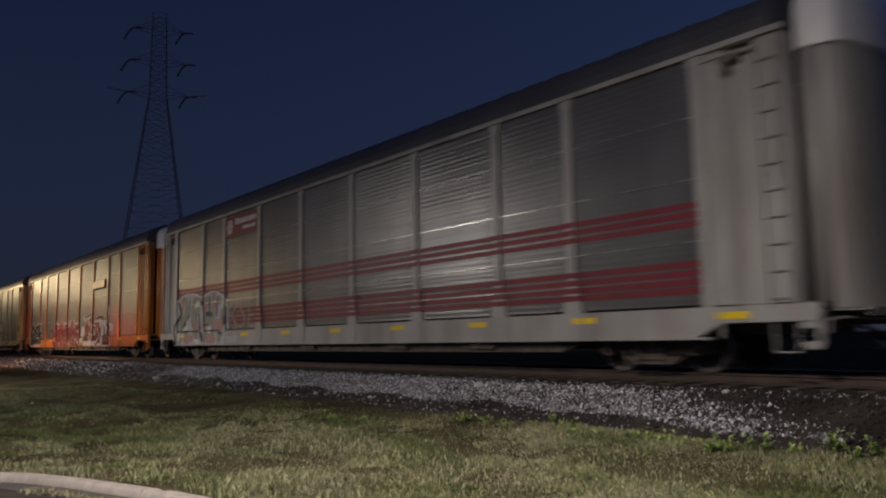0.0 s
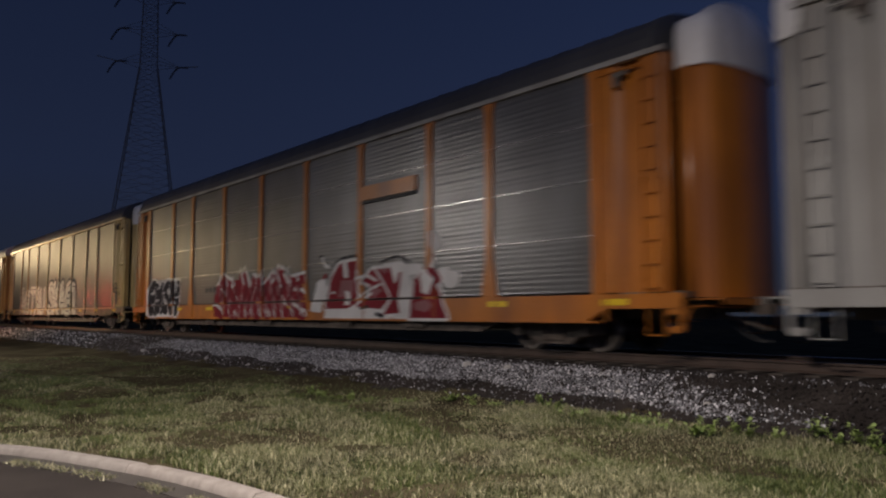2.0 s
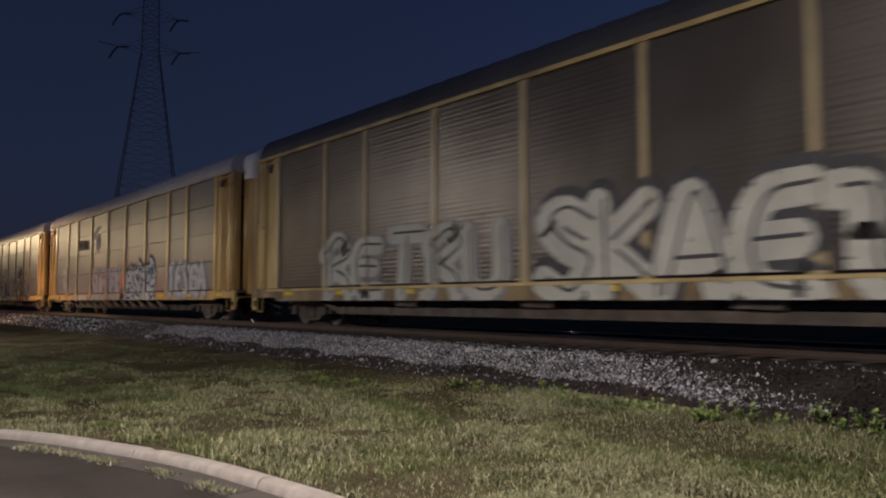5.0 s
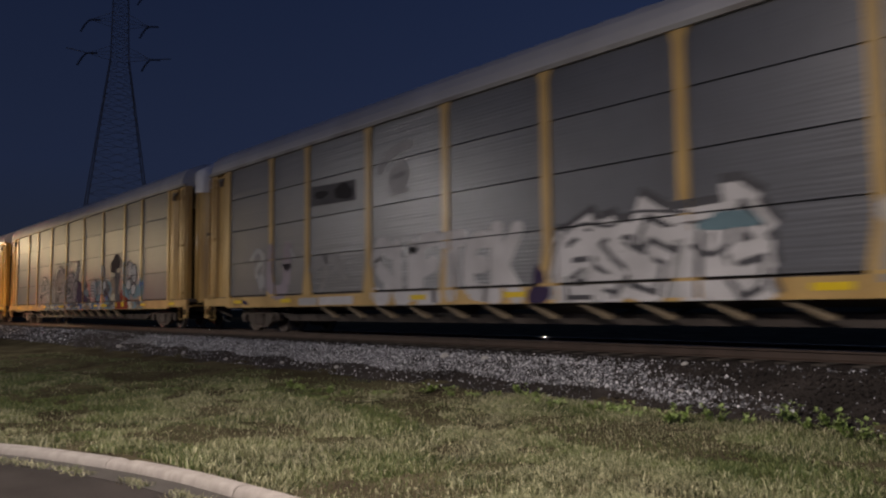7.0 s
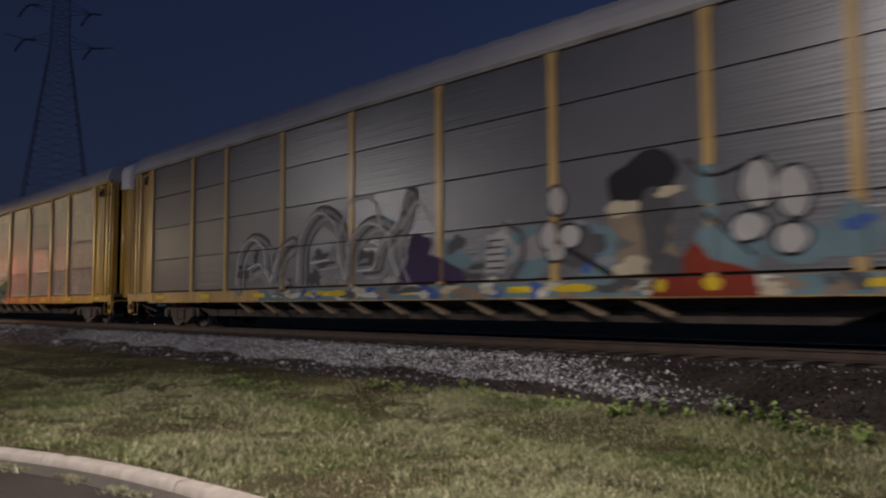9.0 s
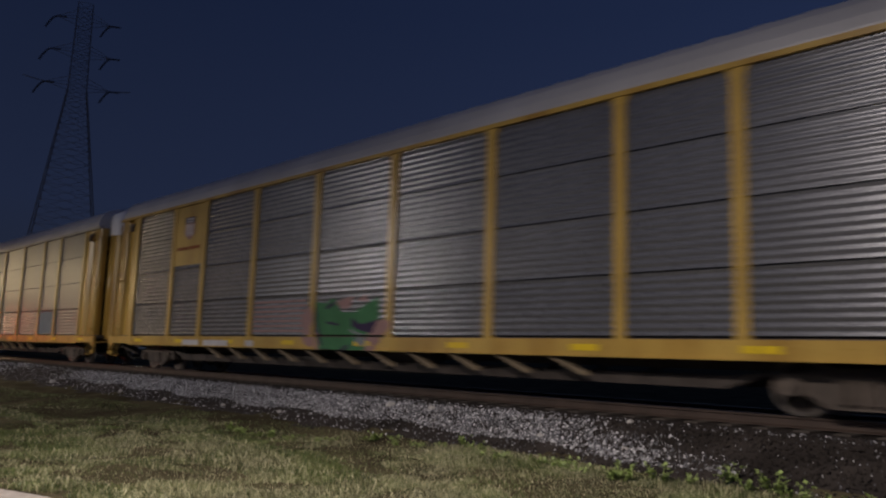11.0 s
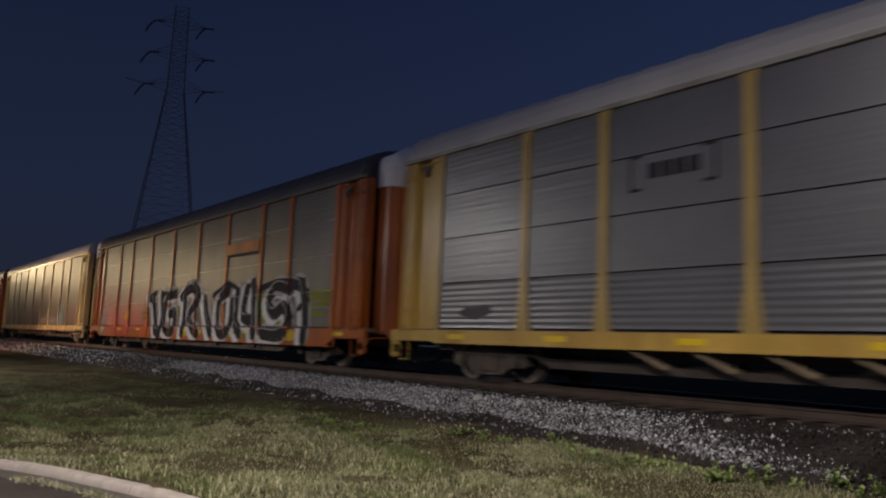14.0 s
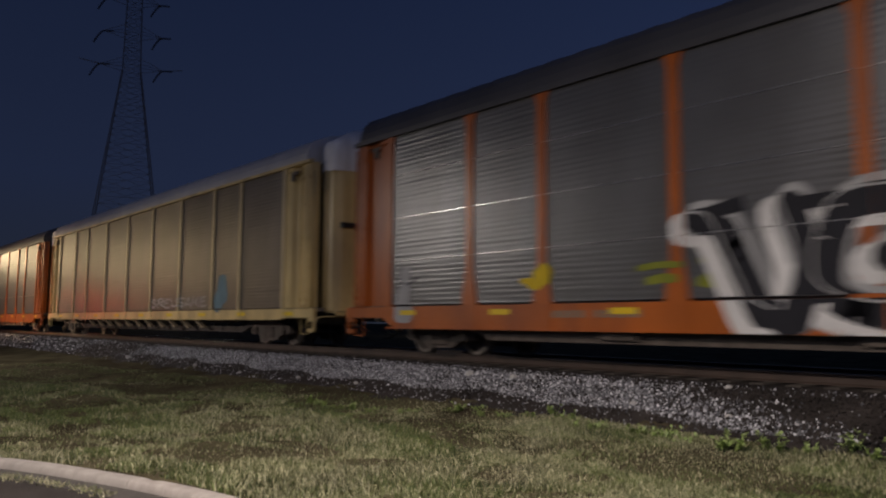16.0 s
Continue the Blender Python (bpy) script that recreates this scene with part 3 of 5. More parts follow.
def bracket_mesh():
    def make():
        bm = bmesh.new()
        box(bm, 12.60, 12.92, -1.56, -1.49, 4.88, 4.97)
        box(bm, 12.66, 12.76, -1.60, -1.49, 4.70, 4.89)
        return finish(bm, "hook_bracket", M["underframe"])
    return cached("bracket", make)


FLIP = pose(0, 0, 0, 0, 0, 180)
MIRROR = Matrix.Diagonal((-1, 1, 1, 1))
WHEELSETS = []


def wagon(label, body, panel, roof, rows=1, pitch=0.105, depth=0.0024, flared=True, low=0.55, struts=False, post_width=0.2, post=None, chord_paint=None, brake=False, plate_on_door=False, low_depth=None, beads=True, sill_paint=None):
    car = tagged(new("autorack_wagon"), label, "train car", "wagons of the freight train")
    b, pm = M[body], M[panel]
    part("roof", roof_mesh(M[roof], roof), car)
    part("underframe", under_mesh(), car, label="dark grimy steel underframe")
    for side, turn in ((0, Matrix.Identity(4)), (1, FLIP)):
        part("side_sill", sill_mesh(M[sill_paint or body], sill_paint or body, low), car, turn)
        if sill_paint:
            def edge():
                bm = bmesh.new()
                box(bm, -12.9, 12.9, -1.566, -1.54, DECK - 0.11, DECK - 0.048)
                return finish(bm, "deck_edge", b)
            part("deck_edge", cached(("deck_edge", body), edge), car, turn, "bright cream deck edge strip")
        # black sheet added behind the panels so the shaded seam gaps read dark
        bm_key = ("backing_sheet",)
        def backing_sheet():
            bm = bmesh.new()
            box(bm, -12.2, 12.2, -1.40, -1.37, DECK - 0.03, TOP)
            return finish(bm, "backing_sheet", M["black"])
        part("inner_liner", cached(bm_key, backing_sheet), car, turn)
        for i in range(9):
            w = BAYS[i + 1] - BAYS[i]
            x = (BAYS[i] + BAYS[i + 1]) / 2
            h = (TOP - DECK) / rows
            for r in range(rows):
                gap = 0.028 if rows > 1 else 0.0
                part("side_panel", panel_mesh(w - 0.01, h - gap, pitch, low_depth if low_depth and r == 0 else depth, pm, (panel, pitch, low_depth if low_depth and r == 0 else depth)), car, turn @ pose(x, -SIDE, DECK + r * h + gap / 2))
        for i, x in enumerate(BAYS):
            part("post", post_mesh(M[post or body], post or body, flared and 0 < i < 9, post_width), car, turn @ pose(x, -SIDE, 0))
        if rows == 1 and beads:
            def bead():
                bm = bmesh.new()
                bar(bm, (-12.15, -1.504, 0), (12.15, -1.504, 0), 0.011, 6)
                return finish(bm, "panel_bead", M["bright_bead"])
            for z in (2.12, 3.14, 4.16):
                part("panel_bead", cached("bead", bead), car, turn @ pose(0, 0, z), "bare metal bead along the panel joint")
        def chord():
            bm = bmesh.new()
            box(bm, -13.68, 13.68, -1.575, -1.45, TOP - 0.045, TOP + 0.045)
            return finish(bm, "top_chord", M[chord_paint or body])
        part("top_chord", cached(("chord", chord_paint or body), chord), car, turn)
        for i in range(-4, 5):
            part("reflector", reflector_mesh(), car, turn @ pose(i * 3.0 + 0.6, 0, 0), "yellow reflective tape")
        if not struts:
            part("brake_pipe", pipe_mesh(), car, turn)
            part("side_beam", beam_mesh(), car, turn, "dusty steel beam below the sill")
            for x in (-5.6, -1.2, 3.4, 6.6):
                part("under_box", box_mesh(), car, turn @ pose(x, 0, low - 0.55))
        if struts:
            part("side_beam", beam_mesh("beam"), car, turn @ pose(0, 0.25, 0), "dark rusty beam behind the struts")
            for i in range(-5, 6):
                part("strut", strut_mesh(M["grimy_yellow"], "grimy"), car, turn @ pose(i * 1.25, 0, 0))
    for end, turn in ((0, Matrix.Identity(4)), (1, FLIP)):
        part("end_door", door_mesh(b, body), car, turn)
        part("end_cap", cap_mesh(M["white_cap"], "w"), car, turn, "white painted door hood")
        part("coupler", coupler_mesh(), car, turn)
        part("crossover_platform", platform_mesh(b, body), car, turn)
        part("uncoupling_lever", lever_mesh(b, body), car, turn)
        part("brake_hose", hose_mesh(), car, turn, "black rubber brake hose")
        if plate_on_door:
            part("door_plate", latch_mesh(), car, turn)
        if end == 0 and brake:
            part("hand_brake", brake_mesh(), car, turn, "dark hand brake box and wheel")
        for m in (turn, turn @ Matrix.Diagonal((1, -1, 1, 1))):
            part("end_wall", end_wall_mesh(b, body), car, m)
            part("corner_post", corner_mesh(b, body), car, m)
            part("ladder", ladder_mesh(b, body), car, m)
            part("rain_lip", lip_mesh(b, body), car, m)
            part("corner_step", step_mesh(b, body), car, m)
            part("stirrup_step", stirrup_mesh(b, body), car, m)
            part("hook_bracket", bracket_mesh(), car, m)
        truck = part("truck", bolster_mesh(), car, turn @ pose(10.75, 0, 0))
        part("side_frame", side_frame_mesh(), truck)
        part("side_frame", side_frame_mesh(), truck, FLIP)
        for x in (-0.89, 0.89):
            WHEELSETS.append((part("wheelset", wheelset_mesh(), truck, pose(x, 0, 0.42)), x, -1 if end else 1))
    return car


L = 29.4
SPECS = [
    dict(label="grey covered car-carrier wagon with weathered ribbed panels", body="grey_paint", panel="steel_panel", roof="dark_roof"),
    dict(label="grey covered car-carrier wagon with red stripes and pink graffiti", body="grey_paint", panel="steel_panel", roof="dark_roof"),
    dict(label="orange covered car-carrier wagon with red and white graffiti", body="orange", panel="steel_panel", roof="dark_roof", chord_paint="grey_paint"),
    dict(label="cream covered car-carrier wagon with dull panels and white graffiti", body="cream", panel="dull_panel", roof="dark_roof", flared=True, low=0.70, post_width=0.12, post="post_cream", beads=False, brake=True, sill_paint="grimy_cream"),
    dict(label="yellow covered car-carrier wagon with pale roof and white graffiti", body="yellow", chord_paint="grey_paint", panel="pale_panel", roof="light_roof", rows=4, pitch=0.075, depth=0.0012, low=0.74, struts=True, flared=True, plate_on_door=True),
    dict(label="yellow covered car-carrier wagon with a large colourful mural", body="yellow", chord_paint="grey_paint", panel="pale_panel", roof="light_roof", rows=4, pitch=0.075, depth=0.0012, low=0.74, struts=True, flared=False, post_width=0.16, plate_on_door=True),
    dict(label="golden yellow covered car-carrier wagon with green graffiti", body="gold", panel="ribbed_panel", roof="light_roof", rows=4, pitch=0.125, depth=0.010, low_depth=0.016, low=0.76, struts=True, flared=False, plate_on_door=True),
    dict(label="golden yellow covered car-carrier wagon with ribbed silver panels", body="gold", panel="pale_panel", roof="light_roof", rows=4, pitch=0.12, depth=0.0012, low_depth=0.011, low=0.76, struts=True, flared=True, post_width=0.17, post="post_gold", chord_paint="grey_paint", plate_on_door=True),
    dict(label="red-orange covered car-carrier wagon with big black and white graffiti", body="red_orange", panel="steel_panel", roof="dark_roof", chord_paint="dark_roof"),
    dict(label="cream covered car-carrier wagon with small faded graffiti", body="cream", panel="dull_panel", roof="light_roof", flared=False, low=0.74, struts=True, post_width=0.14, post="post_cream", beads=False, plate_on_door=True),
    dict(label="red-orange covered car-carrier wagon with ribbed panels", body="red_orange", panel="steel_panel", roof="dark_roof", chord_paint="dark_roof"),
]
CARS = [wagon(**s) for s in SPECS]


# ---- paint on the wagons' sides ----
def paint_material(name, colour):
    return material(name, colour, 0.7, 0, 0.16, 1.6, 40, 0.0, spec=0.2)


P = {k: paint_material(k + "_spray_paint", c) for k, c in dict(
    white=(0.72, 0.71, 0.70), black=(0.022, 0.022, 0.028), red=(0.22, 0.014, 0.026), pink=(0.40, 0.25, 0.235), sage=(0.27, 0.27, 0.22),
    blue=(0.06, 0.12, 0.36), sky=(0.15, 0.235, 0.275), purple=(0.05, 0.035, 0.085), green=(0.07, 0.22, 0.10), lime=(0.22, 0.24, 0.035),
    yellow=(0.62, 0.45, 0.03), grey=(0.27, 0.27, 0.275), slate=(0.09, 0.09, 0.10), cream=(0.50, 0.45, 0.34), tan=(0.25, 0.20, 0.15),
    scarlet=(0.22, 0.035, 0.02), faded=(0.42, 0.42, 0.425), patch=(0.24, 0.27, 0.29), dim=(0.30, 0.295, 0.30), chalk=(0.60, 0.59, 0.60), lilac=(0.33, 0.29, 0.33), pale=(0.58, 0.59, 0.53), rose=(0.30, 0.13, 0.14), maroon=(0.14, 0.012, 0.022)).items()}


def curve2(pts, n=5):
    p = [Vector(q) for q in pts]
    if len(p) < 3:
        return p
    p = [2 * p[0] - p[1]] + p + [2 * p[-1] - p[-2]]
    out = []
    for i in range(1, len(p) - 2):
        a, b, c, d = p[i - 1:i + 3]
        for j in range(n):
            t = j / n
            out.append(0.5 * (2 * b + (c - a) * t + (2 * a - 5 * b + 4 * c - d) * t * t + (3 * b - a - 3 * c + d) * t ** 3))
    out.append(p[-2])
    return out


class Paint:
    """One colour of a painting: strokes and filled shapes on a wagon's side, broken at posts, sill and seams."""

    def __init__(self):
        self.shapes = []

    def stroke(self, pts, w, curved=True):
        line = curve2(pts) if curved else [Vector(q) for q in pts]
        for a, b in zip(line, line[1:]):
            d = b - a
            if d.length < 1e-4:
                continue
            n = Vector((-d.y, d.x)).normalized() * w / 2
            self.shapes.append([a - n, b - n, b + n, a + n])
        for q in line[::2] + [line[-1]]:
            self.shapes.append([q + Vector((math.cos(t), math.sin(t))) * w / 2 for t in [2 * math.pi * i / 9 for i in range(9)]])
        return self

    def slab(self, pts, w, seed, reach=0.35):
        """A straight, sharp-cornered stroke: blunt and pointed ends, uneven width."""
        rng = random.Random(seed)
        p = [Vector(q) for q in pts]
        for a, b in zip(p, p[1:]):
            d = b - a
            if d.length < 1e-4:
                continue
            d.normalize()
            n = Vector((-d.y, d.x)) * w / 2
            k0, k1, k2, k3 = [rng.uniform(0.7, 1.2) for _ in range(4)]
            e0, e1 = rng.uniform(0.1, reach) * w + w * 0.2, rng.uniform(0.1, reach) * w + w * 0.2
            tip = rng.choice((0, 0, 0.5, 0.9)) * w
            self.shapes.append([a - d * e0 - n * k0, b + d * e1 - n * k1, b + d * (e1 + tip) + n * rng.uniform(-0.6, 0.6), b + d * e1 + n * k2, a - d * e0 + n * k3])
        return self

    def blob(self, cx, cz, rx, rz, rough=0.12, n=20, seed=0):
        rng = random.Random(seed + int(cx * 100) + int(cz * 57))
        ph = [rng.uniform(0, 6.28) for _ in range(4)]
        pts = []
        for i in range(n):
            a = 2 * math.pi * i / n
            k = 1 + rough * (math.sin(2 * a + ph[0]) + 0.7 * math.sin(3 * a + ph[1]) + 0.5 * math.sin(5 * a + ph[2]))
            pts.append(Vector((cx + rx * k * math.cos(a), cz + rz * k * math.sin(a))))
        self.shapes.append(pts)
        return self

    def fill(self, pts):
        self.shapes.append([Vector(q) for q in pts])
        return self

    def on(self, car, spec, colour, level, name="graffiti", label=""):
        rows, pw = spec.get("rows", 1), spec.get("post_width", 0.2)
        bm = bmesh.new()
        for i, s in enumerate(self.shapes):
            try:
                bm.faces.new([bm.verts.new((q.x, 0.00012 * (i % 12), q.y)) for q in s])
            except ValueError:
                pass
        cuts_x = [x + k * pw / 2 for x in BAYS for k in (-1, 1)]
        flare = pw * 1.15 if spec.get("flared", True) else pw / 2
        cuts_x += [x + k * flare for x in BAYS for k in (-1, 1)]
        low = spec.get("low", 0.55) + 0.004
        cuts_z = [low, low + 0.033, DECK - 0.045, DECK + 0.012, DECK + 0.75]
        h = (TOP - DECK) / rows
        seams = [DECK + r * h for r in range(1, rows)]
        for z in seams:
            cuts_z += [z - 0.014, z + 0.014]
        x0, x1 = min(v.co.x for v in bm.verts), max(v.co.x for v in bm.verts)
        z0, z1 = min(v.co.z for v in bm.verts), max(v.co.z for v in bm.verts)
        for x in cuts_x:
            if x0 < x < x1:
                bmesh.ops.bisect_plane(bm, geom=bm.verts[:] + bm.edges[:] + bm.faces[:], plane_co=(x, 0, 0), plane_no=(1, 0, 0))
        for z in cuts_z:
            if z0 < z < z1:
                bmesh.ops.bisect_plane(bm, geom=bm.verts[:] + bm.edges[:] + bm.faces[:], plane_co=(0, 0, z), plane_no=(0, 0, 1))
        vs, fs = [], []
        for f in bm.faces:
            c = f.calc_center_median()
            if DECK - 0.045 < c.z < DECK + 0.012 or any(abs(c.z - z) < 0.014 for z in seams) or c.z < low:
                continue
            if c.z < low + 0.033:
                y = -1.5765
            elif c.z < DECK:
                y = -1.5515
            elif any(abs(c.x - x) < (flare if c.z < DECK + 0.75 else pw / 2) for x in BAYS):
                y = -1.5465
            else:
                y = -1.5025
            k = len(vs)
            vs += [(v.co.x, y - level * 0.0022 - v.co.y, v.co.z) for v in f.verts]
            fs.append(list(range(k, k + len(f.verts))))
        bm.free()
        if not fs:
            return
        me = bpy.data.meshes.new(name)
        me.from_pydata(vs, [], fs)
        me.materials.append(P[colour] if isinstance(colour, str) else colour)
        part(name, me, car, None, label)


# letter bones in a unit box
BONES = {
    "G": [[(0.9, 0.82), (0.55, 1.0), (0.15, 0.8), (0.08, 0.35), (0.35, 0.02), (0.8, 0.1), (0.88, 0.45), (0.5, 0.45)]],
    "M": [[(0.05, 0.0), (0.12, 0.95)], [(0.12, 0.95), (0.35, 0.6), (0.5, 0.1)], [(0.5, 0.1), (0.62, 0.6), (0.85, 0.98)], [(0.85, 0.98), (0.95, 0.02)]],
    "S": [[(0.9, 0.86), (0.5, 1.0), (0.12, 0.8), (0.4, 0.55), (0.85, 0.35), (0.6, 0.03), (0.08, 0.12)]],
    "H": [[(0.12, 0.0), (0.12, 1.0)], [(0.12, 0.5), (0.85, 0.55)], [(0.85, 0.0), (0.85, 1.0)]],
    "N": [[(0.05, 0.85), (0.22, 0.7), (0.3, 0.02)], [(0.22, 0.75), (0.7, 0.1)], [(0.75, 0.05), (0.78, 0.98)]],
    "R": [[(0.2, 0.0), (0.22, 0.9)], [(0.02, 0.75), (0.5, 1.0), (0.9, 0.72), (0.35, 0.48)], [(0.4, 0.48), (0.7, 0.25), (0.98, 0.02)]],
    "I": [[(0.2, 0.85), (0.55, 0.8), (0.5, 0.15), (0.85, 0.02)]],
    "O": [[(0.5, 1.0), (0.1, 0.7), (0.15, 0.2), (0.5, 0.0), (0.85, 0.2), (0.9, 0.7), (0.5, 1.0)]],
    "E": [[(0.9, 0.95), (0.3, 0.92), (0.15, 0.5), (0.25, 0.06), (0.9, 0.04)], [(0.2, 0.5), (0.75, 0.52)]],
    "K": [[(0.15, 0.0), (0.15, 1.0)], [(0.9, 1.0), (0.3, 0.5)], [(0.3, 0.5), (0.9, 0.0)]],
    "A": [[(0.05, 0.0), (0.4, 0.95), (0.6, 0.95), (0.92, 0.0)], [(0.2, 0.35), (0.8, 0.35)]],
    "T": [[(0.05, 0.92), (0.95, 0.96)], [(0.5, 0.92), (0.48, 0.0)]],
    "C": [[(0.9, 0.85), (0.5, 1.0), (0.1, 0.6), (0.2, 0.12), (0.85, 0.1)]],
    "F": [[(0.9, 0.95), (0.2, 0.92), (0.18, 0.0)], [(0.2, 0.5), (0.75, 0.5)]],
    "U": [[(0.1, 1.0), (0.12, 0.2), (0.5, 0.0), (0.85, 0.2), (0.9, 1.0)]],
    "J": [[(0.2, 1.02), (0.32, 0.6), (0.52, 0.0)], [(0.02, 1.02), (0.3, 1.04)]],
}


def bones(letters, x0, x1, z0, z1, slope=0.0, grow=0.0, squeeze=1.06, wob=0.03, seed=1):
    """Bones of a row of letters laid into a box on the wagon's side."""
    rng = random.Random(seed)
    n = len(letters)
    step = (x1 - x0) / n
    out = []
    for i, c in enumerate(letters):
        lift = slope * i
        lean = rng.uniform(-0.08, 0.12)
        tall = 1 + grow * (i / max(1, n - 1)) + rng.uniform(-0.06, 0.06)
        for s in BONES[c]:
            pts = []
            for u, v in s:
                u += rng.uniform(-wob, wob) + lean * v
                v += rng.uniform(-wob, wob)
                pts.append((x0 + (i + 0.06 + u * 0.86 * squeeze) * step, z0 + lift + v * (z1 - z0) * tall))
            out.append(pts)
    return out


def lettering(car, spec, rows, layers):
    """layers: colour, width, dx, dz, painted one over the other."""
    for i, (colour, w, dx, dz) in enumerate(layers):
        p = Paint()
        for s in rows:
            p.stroke([(x + dx, z + dz) for x, z in s], w)
        p.on(car, spec, colour, i + 1)


def wild(car, spec, rows, layers, level=1, seed=0):
    """Angular lettering; layers as above."""
    for i, (colour, w, dx, dz) in enumerate(layers):
        p = Paint()
        for j, s in enumerate(rows):
            p.slab([(x + dx, z + dz) for x, z in s], w, seed + j)
        p.on(car, spec, colour, i + level)


def plate(car, x0, x1, z0, z1, mat, name="placard", label="", y=1.552):
    bm = bmesh.new()
    box(bm, x0, x1, -y - 0.012, -y + 0.055, z0, z1)
    return part(name, finish(bm, name, mat), car, None, label)


def paint_grey_striped():
    car, spec = CARS[1], SPECS[1]
    top, low = Paint(), Paint()
    for z in (2.36, 2.51, 2.66, 1.28, 1.42, 1.56, 1.71):
        (top if z > 2 else low).fill([(-12.1, z), (12.1, z), (12.1, z + 0.105), (-12.1, z + 0.105)])
    top.on(car, spec, M["red_paint"], 0.4, "red_stripe", "dark red painted stripes")
    low.on(car, spec, M["red_paint"], 0.4, "red_stripe", "dark red painted stripes")
    sign = plate(car, -7.17, -4.47, 4.30, 5.05, M["red_paint"], "sign_panel", "dark red sign with white emblem and bars", y=1.515)
    for nm, shp in (("emblem", "e"), ("lettering", "l")):
        bm = bmesh.new()
        if shp == "e":
            for i in range(5):
                w = 0.30 - 0.05 * abs(i - 2)
                prism(bm, [(-6.78 - w, 4.43 + i * 0.10), (-6.78 + w * 0.9, 4.46 + i * 0.10), (-6.78 + w, 4.52 + i * 0.10), (-6.78 - w * 0.8, 4.50 + i * 0.10)], "y", -1.534, -1.528)
        else:
            for i in range(9):
                box(bm, -6.30 + i * 0.19, -6.16 + i * 0.19, -1.534, -1.528, 4.72, 4.72 + (0.17 if i else 0.22))
            for i in range(6):
                box(bm, -5.65 + i * 0.17, -5.53 + i * 0.17, -1.534, -1.528, 4.50, 4.61)
        part(nm, finish(bm, nm, P["white"]), sign)
    plate(car, -6.95, -5.9, 0.64, 0.86, P["faded"], "sill_placard", "pale worn placard on the sill", y=1.555)
    Paint().fill([(-12.1, 2.3), (-11.15, 2.5), (-10.1, 2.47), (-9.4, 2.37), (-8.5, 2.46), (-7.7, 2.37), (-7.2, 2.19), (-6.85, 1.9), (-6.8, 1.2), (-7.1, 0.57), (-11.95, 0.57), (-12.3, 1.25)]).on(car, spec, "faded", 1)
    body = Paint()
    for s in ([(-11.6, 0.75), (-11.6, 1.5), (-11.45, 2.2)], [(-11.45, 2.3), (-11.0, 2.2), (-10.95, 1.75), (-11.3, 1.5), (-10.85, 0.95)], [(-9.7, 2.25), (-10.25, 2.15), (-10.35, 1.5), (-10.0, 1.1), (-9.75, 0.8)], [(-10.2, 1.75), (-9.7, 1.85)],
              [(-9.2, 2.15), (-8.7, 2.2)], [(-9.1, 1.5), (-8.5, 1.45)], [(-9.0, 0.85), (-8.4, 0.95)], [(-8.2, 2.25), (-8.25, 1.5), (-8.2, 0.8)], [(-7.7, 2.2), (-7.2, 1.9), (-7.4, 1.4), (-7.6, 0.8)]):
        body.stroke(s, 0.36)
    body.on(car, spec, "sage", 1.8)
    p = Paint()
    for i, (x, z, a, b) in enumerate(((-11.45, 2.1, 0.25, 0.22), (-10.65, 0.8, 0.5, 0.2), (-8.4, 0.78, 0.42, 0.22), (-9.05, 1.95, 0.25, 0.16), (-7.75, 1.26, 0.5, 0.26), (-8.2, 2.0, 0.2, 0.25), (-9.1, 1.3, 0.22, 0.14), (-10.0, 1.35, 0.2, 0.3))):
        p.blob(x, z, a, b, seed=i)
    p.on(car, spec, "pink", 2.6)
    p = Paint()
    for i, (x, z, a, b) in enumerate(((-11.1, 1.2, 0.2, 0.12), (-9.85, 2.1, 0.2, 0.12), (-8.6, 1.1, 0.18, 0.12), (-7.3, 2.0, 0.22, 0.14), (-11.7, 0.9, 0.14, 0.2), (-9.75, 0.7, 0.22, 0.1))):
        p.blob(x, z, a, b, 0.2, seed=i + 20)
    p.on(car, spec, "pale", 3.2)
    p = Paint().stroke([(-11.87, 2.2), (-11.6, 1.78), (-12.25, 1.25), (-11.98, 0.62)], 0.17).stroke([(-10.62, 2.31), (-10.67, 1.79), (-10.86, 1.56)], 0.10).stroke([(-9.57, 1.65), (-9.5, 1.17), (-9.2, 0.79)], 0.26)
    p.stroke([(-8.6, 2.29), (-8.62, 1.76)], 0.12).stroke([(-8.95, 1.72), (-8.4, 1.67)], 0.16).stroke([(-7.88, 2.25), (-7.92, 1.62)], 0.12).blob(-7.12, 1.43, 0.16, 0.16).blob(-9.3, 2.14, 0.14, 0.1).stroke([(-9.1, 1.3), (-8.7, 1.3)], 0.07)
    p.stroke([(-11.0, 2.0), (-11.2, 1.85)], 0.06).stroke([(-10.0, 1.75), (-9.9, 1.5)], 0.08).stroke([(-7.7, 1.0), (-7.3, 0.95)], 0.07)
    p.on(car, spec, "slate", 3.8)
    p = Paint().stroke([(-12.15, 2.28), (-11.15, 2.52), (-10.1, 2.49), (-9.4, 2.36), (-8.5, 2.5), (-7.7, 2.4), (-7.15, 2.19), (-6.8, 2.1)], 0.05)
    p.on(car, spec, "chalk", 4.4)
    p = Paint()
    for s in bones("KSE", -6.75, -4.6, 1.15, 2.1, wob=0.1, seed=9):
        p.stroke(s, 0.08)
    p.on(car, spec, "dim", 4)


